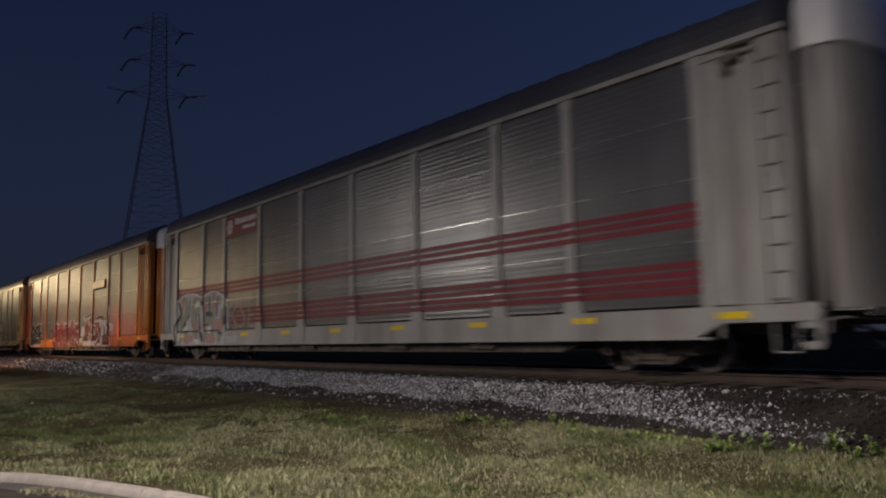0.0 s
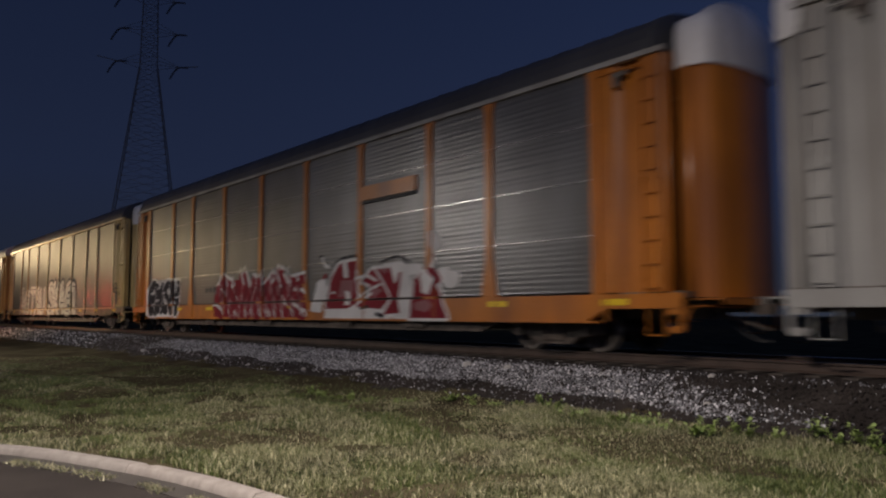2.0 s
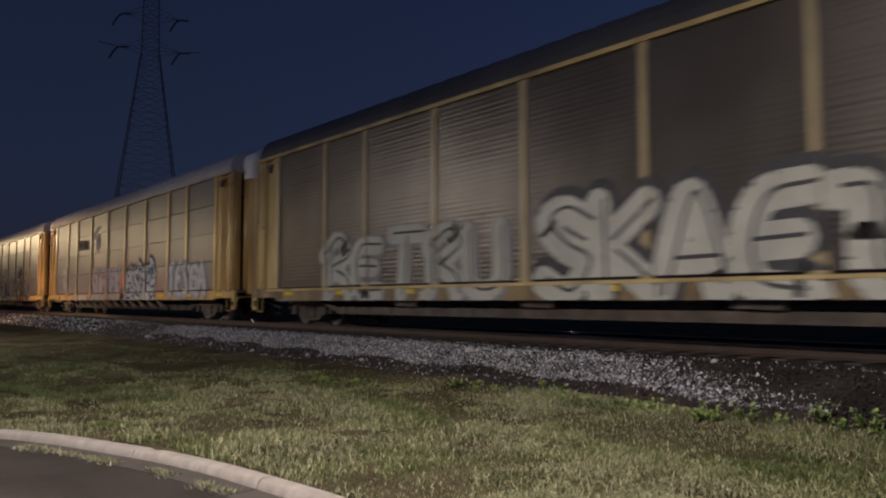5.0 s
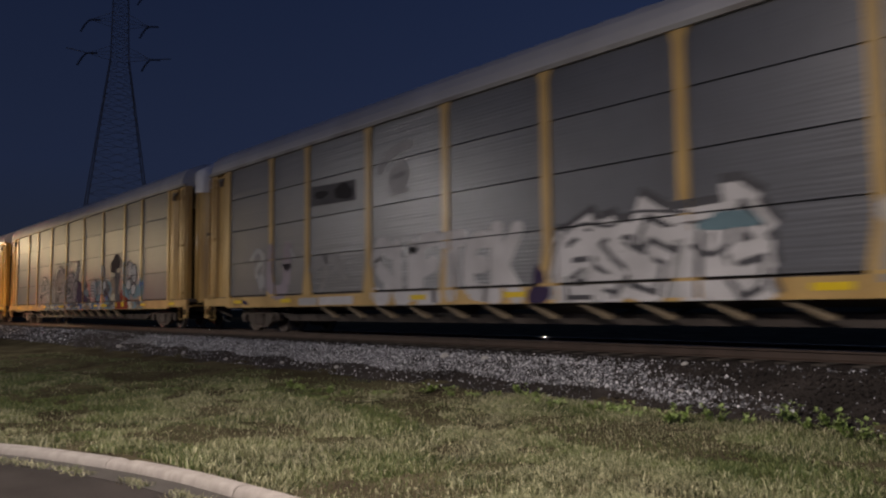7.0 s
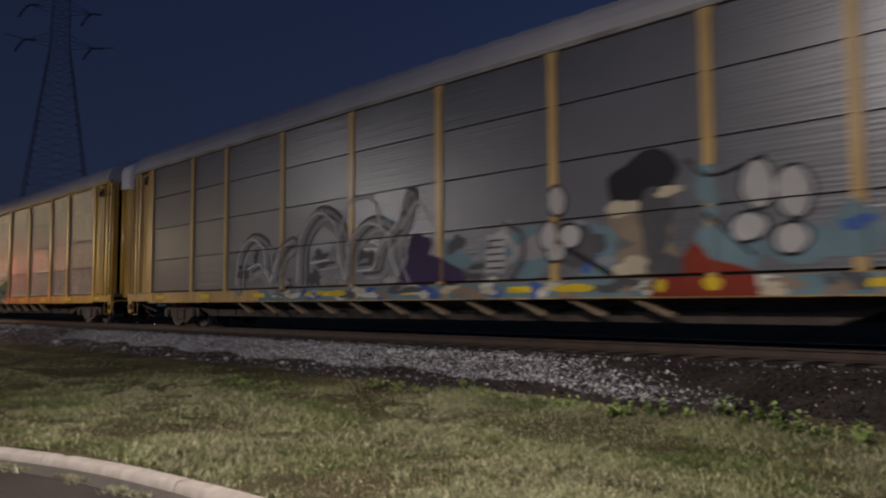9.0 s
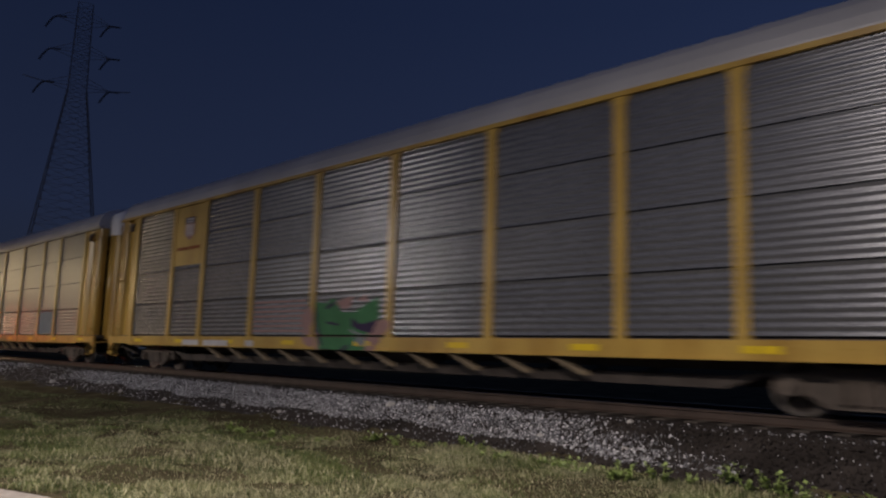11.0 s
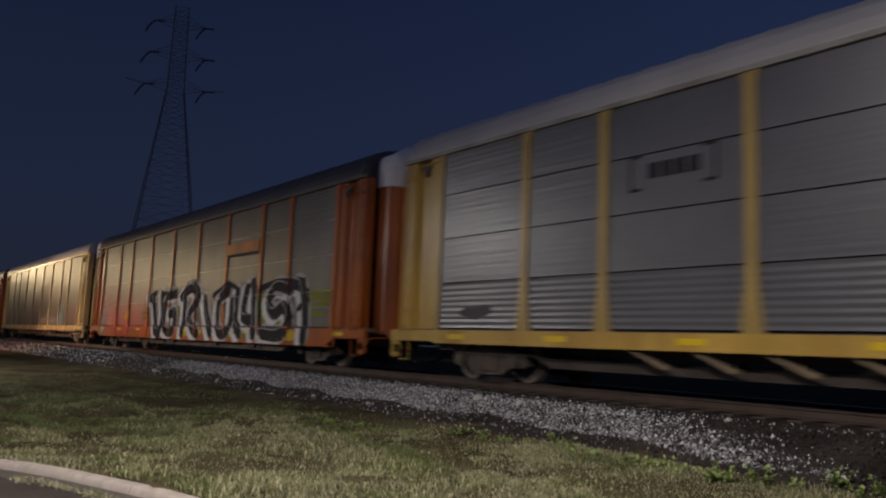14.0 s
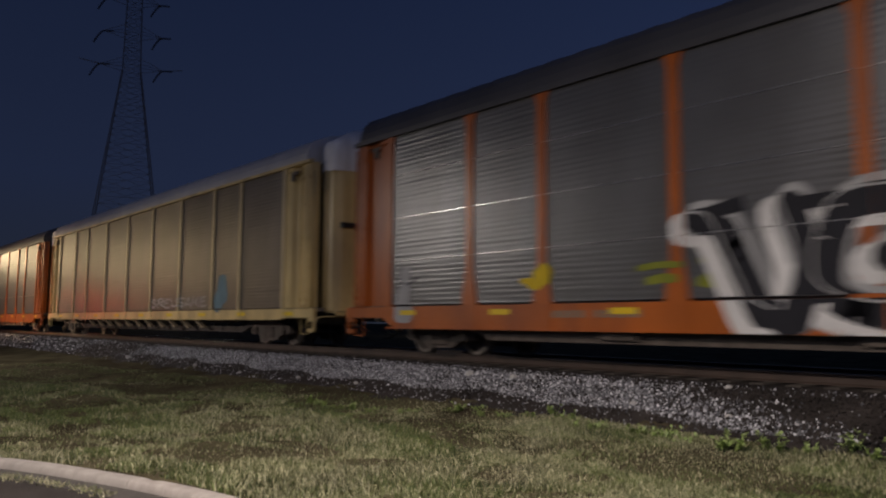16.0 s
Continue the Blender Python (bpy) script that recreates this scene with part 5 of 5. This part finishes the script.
def paint_silver():
    car, spec = CARS[7], SPECS[7]
    Paint().fill([(7.4, 1.14), (9.2, 1.14), (9.2, 2.05), (7.4, 2.05)]).on(car, spec, "patch", 0.6, "patch_panel", "pale blue-grey replacement panel")
    p = Paint()
    for x, k in ((-6.7, 1), (-4.95, -1)):
        p.fill([(x, 3.5), (x + 0.06 * k, 3.5), (x + 0.06 * k, 4.15), (x, 4.15)])
        p.fill([(x, 3.5), (x + 0.25 * k, 3.5), (x + 0.25 * k, 3.56), (x, 3.56)])
        p.fill([(x, 4.09), (x + 0.25 * k, 4.09), (x + 0.25 * k, 4.15), (x, 4.15)])
    for i in range(4):
        p.fill([(-6.3 + i * 0.27, 3.7), (-6.08 + i * 0.27, 3.7), (-6.08 + i * 0.27, 3.98), (-6.3 + i * 0.27, 3.98)])
    p.on(car, spec, "black", 1, "emblem", "dark stencilled emblem with brackets")
    Paint().blob(-10.8, 1.45, 0.45, 0.16, 0.2).on(car, spec, "slate", 1, "stain", "dark smudged paint")


def paint_red_orange():
    car, spec = CARS[8], SPECS[8]
    p = Paint()
    for i, (x, z, a, b) in enumerate(((-3.5, 1.5, 0.5, 0.25), (0.2, 1.5, 0.6, 0.5), (3.5, 1.2, 0.8, 0.4), (7.5, 1.6, 0.7, 0.5), (9.0, 1.3, 0.6, 0.5), (6.0, 0.85, 1.5, 0.16))):
        p.blob(x, z, a, b, 0.25, seed=i)
    p.on(car, spec, "lime", 1)
    Paint().blob(1.5, 0.85, 1.0, 0.16).blob(9.6, 0.85, 0.6, 0.16).blob(-7.25, 1.6, 0.22, 0.22, 0.1).blob(-7.5, 1.45, 0.3, 0.12, 0.2).blob(5.2, 0.9, 0.6, 0.14).on(car, spec, "yellow", 2)
    rows = [[(-4.0, 2.3), (-3.6, 2.2), (-3.25, 1.5), (-2.95, 0.85)], [(-2.45, 0.75), (-2.25, 1.5), (-2.5, 2.4)], [(-2.9, 0.9), (-2.6, 0.75)],
            [(-0.75, 2.4), (-1.75, 2.25), (-2.0, 1.2), (-1.3, 0.85), (-0.75, 0.95), (-0.75, 1.6), (-1.2, 1.6)],
            [(0.35, 0.8), (0.4, 1.6), (0.35, 2.3)], [(0.0, 2.25), (1.1, 2.6), (1.9, 2.2), (0.9, 1.5)], [(0.95, 1.5), (1.4, 1.05), (2.0, 0.8)],
            [(2.5, 2.1), (2.8, 1.5), (3.35, 0.85)], [(4.75, 2.35), (3.95, 2.0), (3.95, 1.1), (4.5, 0.82), (5.05, 1.1), (5.1, 1.95)],
            [(5.55, 2.25), (5.5, 1.3), (5.95, 0.85)], [(6.35, 2.35), (6.1, 1.5), (6.65, 1.3)], [(6.85, 2.45), (6.95, 1.6), (7.1, 0.85)],
            [(9.6, 2.25), (8.7, 2.35), (8.05, 1.9), (8.5, 1.5), (9.2, 1.7), (9.6, 1.3), (9.1, 0.85), (7.8, 0.88)], [(9.95, 2.4), (10.35, 2.25), (10.6, 1.3), (10.6, 0.75)]]
    halo, glow = Paint(), Paint()
    for s in rows:
        halo.stroke([(x - 0.22, z - 0.10) for x, z in s], 0.56)
        glow.stroke([(x + 0.05, z + 0.07) for x, z in s], 0.54)
    glow.on(car, spec, "faded", 1.4)
    halo.on(car, spec, "white", 2)
    ink = Paint()
    for i, s in enumerate(rows):
        ink.stroke(s, 0.44)
    for i, s in enumerate(([(-0.2, 2.25), (0.5, 2.7)], [(3.3, 2.2), (4.7, 2.6)], [(4.7, 2.6), (5.6, 2.35)], [(6.2, 2.3), (6.9, 2.65)], [(7.5, 2.35), (8.6, 2.5)], [(8.6, 2.5), (10.4, 2.45)], [(-4.1, 2.35), (-3.3, 2.5)], [(-2.6, 2.4), (-1.2, 2.45)], [(7.4, 2.3), (7.5, 0.9)])):
        ink.slab(s, 0.2, 30 + i)
    ink.on(car, spec, "black", 2.8)
    p = Paint()
    for s in rows:
        p.stroke([(x - 0.20, z + 0.17) for x, z in s], 0.035)
    p.stroke([(8.5, 2.15), (9.0, 2.1)], 0.14).stroke([(-2.7, 2.2), (-2.5, 1.6)], 0.08).stroke([(5.2, 2.2), (5.4, 1.6)], 0.08)
    p.on(car, spec, "faded", 3.6)
    p = Paint()
    for i, (x0, x1, z) in enumerate(((10.8, 12.1, 2.05), (10.9, 11.5, 1.9), (11.6, 12.1, 1.86), (10.9, 11.9, 1.72), (10.95, 11.6, 1.45), (-5.1, -4.3, 1.62), (-4.9, -4.4, 1.40), (-3.9, -3.4, 1.7))):
        p.stroke([(x0, z), ((x0 + x1) / 2, z + 0.04), (x1, z + 0.02)], 0.11 if i % 2 else 0.15)
    p.on(car, spec, "lime", 1.2)
    Paint().blob(-11.6, 0.95, 0.38, 0.30, 0.1).blob(-11.6, 1.3, 0.24, 0.3, 0.08).blob(-11.55, 1.78, 0.18, 0.2, 0.08).on(car, spec, "faded", 1)
    Paint().stroke([(-11.5, 1.55), (-11.1, 1.7)], 0.05).on(car, spec, "slate", 2)
    plate(car, 4.47, 7.15, 3.62, 3.98, M["red_orange"], "placard_board", "orange placard board", y=1.56)
    # same narrow black strip along the lower edge of this board
    plate(car, 4.47, 7.15, 3.54, 3.61, M["black"], "board_bracket", y=1.55)
    p = Paint()
    for i in range(10):
        if i != 4:
            p.fill([(-7.0 + i * 0.2, 0.80), (-6.86 + i * 0.2, 0.80), (-6.86 + i * 0.2, 0.93), (-7.0 + i * 0.2, 0.93)])
    p.on(car, spec, "tan", 1, "lettering", "faded reporting marks")


def paint_far():
    car, spec = CARS[9], SPECS[9]
    Paint().blob(8.0, 1.6, 0.45, 0.6, 0.2).on(car, spec, "sky", 1)
    p = Paint()
    for s in bones("SREUSAKE", 1.5, 6.9, 1.2, 1.5, wob=0.12, seed=51):
        p.stroke(s, 0.06)
    p.on(car, spec, "faded", 1)


for paint_one in (paint_grey_striped, paint_orange, paint_cream, paint_yellow, paint_mural, paint_gold, paint_silver, paint_red_orange, paint_far):
    paint_one()


# ---- track bed, lawn, weeds, tower ----
def ties():
    owner = tagged(new("railway_ties"), "dark creosoted timber ties half buried in gravel", "railway ties", kind="structure")
    bm = bmesh.new()
    box(bm, -0.115, 0.115, -1.3, 1.3, -0.17, 0.0)
    bmesh.ops.bevel(bm, geom=bm.edges[:], offset=0.012, segments=1, affect="EDGES")
    me = finish(bm, "tie", M["tie"])
    for i in range(150):
        part("tie", me, owner, pose(6.0 - i * 0.54, TRACK_Y + random.uniform(-0.03, 0.03), 0.712, 0, 0, random.uniform(-0.6, 0.6)))


ties()


def stones():
    rng = np.random.default_rng(5)
    oct_v = np.array([(1, 0, 0), (-1, 0, 0), (0, 1, 0), (0, -1, 0), (0, 0, 1), (0, 0, -1)], float)
    oct_f = [(0, 2, 4), (2, 1, 4), (1, 3, 4), (3, 0, 4), (2, 0, 5), (1, 2, 5), (3, 1, 5), (0, 3, 5)]

    def scatter(name, count, x_lo, x_hi, mat, label, size, keep):
        vs, fs = [], []
        made = 0
        while made < count:
            x = x_lo + (x_hi - x_lo) * rng.random() ** 1.0
            y = 8.4 + 2.2 * rng.random()
            if not keep(x, y, rng.random()):
                continue
            s = size * (0.55 + 0.9 * rng.random() ** 2)
            m = Euler(rng.random(3) * 6.28).to_matrix()
            z = ground_z(x, y) + s * 0.25
            k = len(vs)
            jit = 1 + rng.uniform(-0.35, 0.35, (6, 3))
            for v in oct_v * jit * (s * np.array([1.0, 0.8, 0.65])):
                q = m @ Vector(v)
                vs.append((x + q.x, y + q.y, z + q.z))
            fs += [(a + k, b + k, c + k) for a, b, c in oct_f]
            made += 1
        tagged(new(name, bulk(name, vs, fs, mat)), label, "ballast", kind="stuff")

    def bright(x, y, r):
        lo = 8.95 - 0.1 * math.sin(x * 2.0) - 0.35 * min(1, max(0, (x + 9) / 5)) + 0.15 * min(1, max(0, (-x - 14) / 10))
        if x < -24 and r > max(0.05, 1 - (-24 - x) / 5):
            return False
        if y < lo:
            return r < 0.06
        if y > 10.15:
            return r < 0.1
        lim = -4.75 - 2.9 * (y - 8.9) / 1.2 + 0.8 * noise.noise((x, y * 2, 0))
        return r < min(1.0, max(0.02, 0.45 + (lim - x) / 2.4))

    scatter("ballast", 42000, -34, 0.5, M["stone"], "loose pale grey crushed ballast stones on the bank", 0.021, bright)
    scatter("ballast", 4000, -75, -34, M["stone"], "loose pale grey crushed ballast stones on the bank", 0.045, bright)
    scatter("ballast_fines", 5200, -12, 1.5, M["ballast_bed"], "dark brown fouled gravel beside the track", 0.032, lambda x, y, r: r < (0.3 if x < -6.5 else 1.0))


stones()


def boulder(x, y, s, seed):
    rng = random.Random(seed)
    bm = bmesh.new()
    bmesh.ops.create_icosphere(bm, subdivisions=2, radius=s)
    for v in bm.verts:
        v.co *= 1 + 0.35 * (noise.noise(v.co * (2.2 / s) * 0.5 + Vector((seed, 0, 0))))
        v.co.z *= 0.7
    ob = new("limestone_lump", finish(bm, "limestone_lump", M["pale_stone"]))
    ob.matrix_basis = pose(x, y, ground_z(x, y) + s * 0.3, 0, 0, rng.uniform(0, 360))
    tagged(ob, "pale limestone lump among the grey ballast", "stone", "pale stones on the bank")


for i, (x, y, s) in enumerate(((-11.22, 9.66, 0.085), (-10.14, 9.69, 0.07), (-6.36, 10.17, 0.06), (-13.6, 8.75, 0.05), (-18.5, 8.6, 0.05), (-15.8, 8.7, 0.05), (-21.5, 8.7, 0.06), (-7.2, 9.1, 0.05), (-5.7, 9.0, 0.045), (-27.0, 8.7, 0.1))):
    boulder(x, y, s, i)


def lawn():
    rng = np.random.default_rng(11)
    kinds = {False: ([], []), True: ([], [])}
    n = 0
    while n < 350000:
        m = 60000
        d = 3.3 + 26.2 * rng.random(m) ** 1.5
        a = rng.uniform(math.radians(-2), math.radians(125), m)
        a = np.where((a > 1.43) & (rng.random(m) < 0.6), a * 0.5, a)
        xs_, ys_ = -d * np.cos(a), d * np.sin(a)
        for x, y in zip(xs_, ys_):
            if x > 5 or x < -32:
                continue
            e = edge_y(x)
            thin = y > e + 0.1
            past = min(1.0, max(0.0, (y - e + 0.4) / 1.6))
            if y > 8.4 - 0.06 * max(0, -x - 10) or rng.random() < past * (0.90 if x > -14 else 0.66):
                continue
            if -13 < x and y < np.interp(x, KX[20:], KY[20:]) + 0.03 and x > -10.6:
                continue
            if x <= -10.6 and y < np.interp(x, KX, KY) + 0.06:
                continue
            patch = noise.noise((x * 0.5, y * 0.8, 0.0)) + 0.7 * noise.noise((x * 1.7, y * 2.2, 4.0))
            if patch < -0.10 and rng.random() < 0.80:
                continue
            straw = rng.random() < 0.58 + 0.9 * noise.noise((x * 0.45, y * 0.7, 9.0)) + 0.6 * noise.noise((x * 1.3, y * 1.9, 2.0)) + 0.055 * min(4.0, max(-9.0, x + 9.0))
            vs, fs = kinds[straw]
            h = (0.024 + 0.042 * rng.random() ** 1.5) * max(0.45, 1 + 0.95 * patch) * (0.6 if thin else 1) * (1.0 if straw else 0.8)
            w = 0.0018 + 0.0022 * rng.random() + 0.00016 * max(0, -x)
            t = rng.uniform(0, 6.283)
            lean = rng.uniform(0.1, 1.1) * h
            lt = rng.uniform(0, 6.283)
            z = 0.07 + 0.13 * min(1, max(0, (y - 3.2) / 5)) + 0.025 * math.sin(x * 0.9 + y) + 0.02 * math.sin(y * 1.7 - x * 0.4) if y <= 7.9 else ground_z(x, y)
            c, s = math.cos(t) * w, math.sin(t) * w
            lx, ly = math.cos(lt) * lean, math.sin(lt) * lean
            k = len(vs)
            vs += [(x - c, y - s, z - 0.01), (x + c, y + s, z - 0.01), (x + lx * 0.35 + c * 0.8, y + ly * 0.35 + s * 0.8, z + h * 0.6), (x + lx * 0.35 - c * 0.8, y + ly * 0.35 - s * 0.8, z + h * 0.6), (x + lx, y + ly, z + h)]
            fs += [(k, k + 1, k + 2, k + 3), (k + 3, k + 2, k + 4)]
            n += 1
    for straw, mat, label in ((True, M["blade"], "short patchy mown grass, green with straw-coloured tips"), (False, M["green_blade"], "short dark green mown grass in patches")):
        vs, fs = kinds[straw]
        tagged(new("grass", bulk("grass", vs, fs, mat)), label, "grass", kind="stuff")


lawn()


def gutter_growth():
    rng = np.random.default_rng(3)
    vs, fs = [], []
    for i in range(5200):
        j = rng.integers(48, 118)
        p, q = KERB_LINE[j], KERB_LINE[j + 1]
        d = (q - p).normalized()
        right = Vector((d.y, -d.x))
        if noise.noise((j * 0.35, 0, 0)) < -0.12:
            continue
        o = 0.40 + rng.normal() * 0.035
        x, y = p.x + right.x * o + d.x * rng.random() * 0.15, p.y + right.y * o + d.y * rng.random() * 0.15
        h = 0.02 + 0.035 * rng.random()
        t, lt = rng.uniform(0, 6.28), rng.uniform(0, 6.28)
        c, s = math.cos(t) * 0.006, math.sin(t) * 0.006
        k = len(vs)
        vs += [(x - c, y - s, 0.0), (x + c, y + s, 0.0), (x + math.cos(lt) * h, y + math.sin(lt) * h, 0.01 + h)]
        fs.append((k, k + 1, k + 2))
    tagged(new("gutter_weeds", bulk("gutter_weeds", vs, fs, M["blade"])), "thin grass growing along the gutter joint", "grass", kind="stuff")


gutter_growth()


def weed_mesh(seed, leaves, height):
    """Leaning stems from one root, with every leaf growing from a stem."""
    rng = random.Random(seed)
    bm = bmesh.new()
    root = bm.verts.new((0, 0, -0.03))
    knots = []
    for i in range(9):
        a, out = rng.uniform(0, 6.28), rng.uniform(0.02, 0.20)
        tall = height * rng.uniform(0.35, 1.0)
        prev = None
        for k in range(5):
            t = k / 4
            c = Vector((math.cos(a) * out * (0.3 + 0.7 * t), math.sin(a) * out * 0.6 * (0.3 + 0.7 * t), tall * t))
            r = 0.005 * (1 - 0.7 * t)
            ring = [bm.verts.new(c + Vector((r * math.cos(q), r * math.sin(q), 0))) for q in (0, 2.1, 4.2)]
            for j in range(3):
                if prev:
                    bm.faces.new((prev[j], prev[(j + 1) % 3], ring[(j + 1) % 3], ring[j]))
                else:
                    bm.faces.new((root, ring[(j + 1) % 3], ring[j]))
            prev = ring
            knots += ring if k else []
    for i in range(leaves):
        stem = rng.choice(knots)
        a, up = rng.uniform(0, 6.28), rng.uniform(0.1, 1.2)
        d = Vector((math.cos(a) * math.cos(up), math.sin(a) * math.cos(up), math.sin(up)))
        side_ = d.cross(Vector((0, 0, 1))).normalized()
        ln = rng.uniform(0.035, 0.085)
        w = ln * rng.uniform(0.22, 0.38)
        b = stem.co
        v = [stem] + [bm.verts.new(q) for q in (b + d * ln * 0.45 + side_ * w, b + d * ln + Vector((0, 0, -ln * 0.25)), b + d * ln * 0.45 - side_ * w)]
        mid = bm.verts.new(b + d * ln * 0.5 + Vector((0, 0, -w * 0.35)))
        for j in range(4):
            bm.faces.new((v[j], v[(j + 1) % 4], mid))
    me = bpy.data.meshes.new("weed")
    bm.to_mesh(me)
    bm.free()
    me.materials.append(M["leaf"])
    return me


WEEDS = [weed_mesh(s, n, h) for s, n, h in ((1, 50, 0.12), (2, 120, 0.24), (3, 30, 0.07), (4, 70, 0.15))]
for i in range(40):
    x = -12.5 + i * 0.29 + random.uniform(-0.15, 0.15)
    y = edge_y(x) - 0.12 + random.uniform(-0.15, 0.12)
    k = (1 if i in (26, 27, 29, 31, 32, 35, 37) else 3 if i % 5 == 0 else 2 if x < -8 else 0)
    ob = new("weed", WEEDS[k])
    ob.matrix_basis = pose(x, y, ground_z(x, y), 0, 0, random.uniform(0, 360))
    tagged(ob, "leafy green weed growing where the lawn meets the gravel", "plant", "weeds along the gravel")


def tower():
    cx, cy = -133.5, 42.0
    axis = Vector((2.82, 8.99, 0)).normalized()
    other = Vector((-axis.y, axis.x, 0))
    owner = tagged(new("transmission_tower"), "tall dark steel lattice power tower with six arms", "power tower")
    owner.location = (cx, cy, 0.1)

    def half(z):
        return max(0.9, 7.2 - 0.131 * z) if z < 44 else max(0.35, 1.43 - 0.02 * (z - 44))

    def corner(z, a, b):
        return axis * (half(z) * a) + other * (half(z) * b) + Vector((0, 0, z))

    levels = [0, 6, 11, 15, 18.5, 21.5, 24.3, 27, 29.6, 32, 34.3, 36.5, 38.5, 40.5, 42.3, 44, 45.5, 47, 48.4, 49.8, 51.2, 52.7, 54.2, 55.6, 57.2, 59]
    for a, b in ((1, 1), (1, -1), (-1, -1), (-1, 1)):
        bm = bmesh.new()
        for z0, z1 in zip(levels, levels[1:]):
            bar(bm, corner(z0, a, b), corner(z1, a, b), 0.10)
        part("leg", finish(bm, "leg", M["lattice"]), owner)
    for a, b, c, d in ((1, 1, 1, -1), (1, -1, -1, -1), (-1, -1, -1, 1), (-1, 1, 1, 1)):
        bm = bmesh.new()
        for z0, z1 in zip(levels, levels[1:]):
            bar(bm, corner(z0, a, b), corner(z1, c, d), 0.036)
            bar(bm, corner(z0, c, d), corner(z1, a, b), 0.036)
            bar(bm, corner(z1, a, b), corner(z1, c, d), 0.036)
        part("bracing", finish(bm, "bracing", M["thin_lattice"]), owner)
    for z, reach in ((44.0, 5.0), (49.8, 4.6), (55.6, 4.2)):
        for s in (-1, 1):
            bm = bmesh.new()
            tip = axis * (s * reach) + Vector((0, 0, z + 0.6))
            for b in (-1, 1):
                bar(bm, corner(z + 0.2, s, b), tip, 0.045)
                bar(bm, corner(z + 1.8, s, b), tip, 0.04)
            if z == 44.0:
                bar(bm, tip, tip + axis * (s * 3.2) + Vector((0, 0, 0.5)), 0.09)
            arm = part("arm", finish(bm, "arm", M["lattice"]), owner)
            bm = bmesh.new()
            p0 = tip
            for i in range(8):
                t = i / 8
                q = tip + axis * (-1.7 * t) + other * 0.2 + Vector((0, 0, -2.6 * t ** 1.6))
                bar(bm, p0, q, 0.13, 6)
                bar(bm, q - Vector((0, 0, 0.05)), q + Vector((0, 0, 0.05)), 0.2, 8)
                p0 = q
            bar(bm, tip, tip + axis * 1.5 + Vector((0, 0, 0.1)), 0.15, 6)
            part("insulator", finish(bm, "insulator", M["insulator"]), arm)


tower()


# ---- motion ----
TRAVEL = [(0.0, -7.1), (3.5, 41.1), (6.5, 82.4), (9.0, 117.3), (12.5, 165.8), (16.0, 214.6)]


# a little slack in each coupling
SLACK = [0.1, 0.1, -0.1, -0.2, -0.05, -0.12, -0.12, -0.1, 0.15, 0.0, 0.0]


def motions():
    for i, car in enumerate(CARS):
        # front panel edge of the second wagon leads; wagons follow one length apart
        walk(car, [(t, pose(s - (i - 1) * L - 12.175 + SLACK[i], TRACK_Y, RAIL_TOP)) for t, s in TRAVEL])
    steps = 16 * FPS
    ts = [n / FPS for n in range(steps + 1)]
    way = np.interp(ts, [t for t, _ in TRAVEL], [s for _, s in TRAVEL])
    for wheelset, x, sign in WHEELSETS:
        walk(wheelset, [(t, pose(x, 0, 0.42, 0, sign * math.degrees((s - way[0]) / 0.42), 0)) for t, s in zip(ts, way)])


motions()
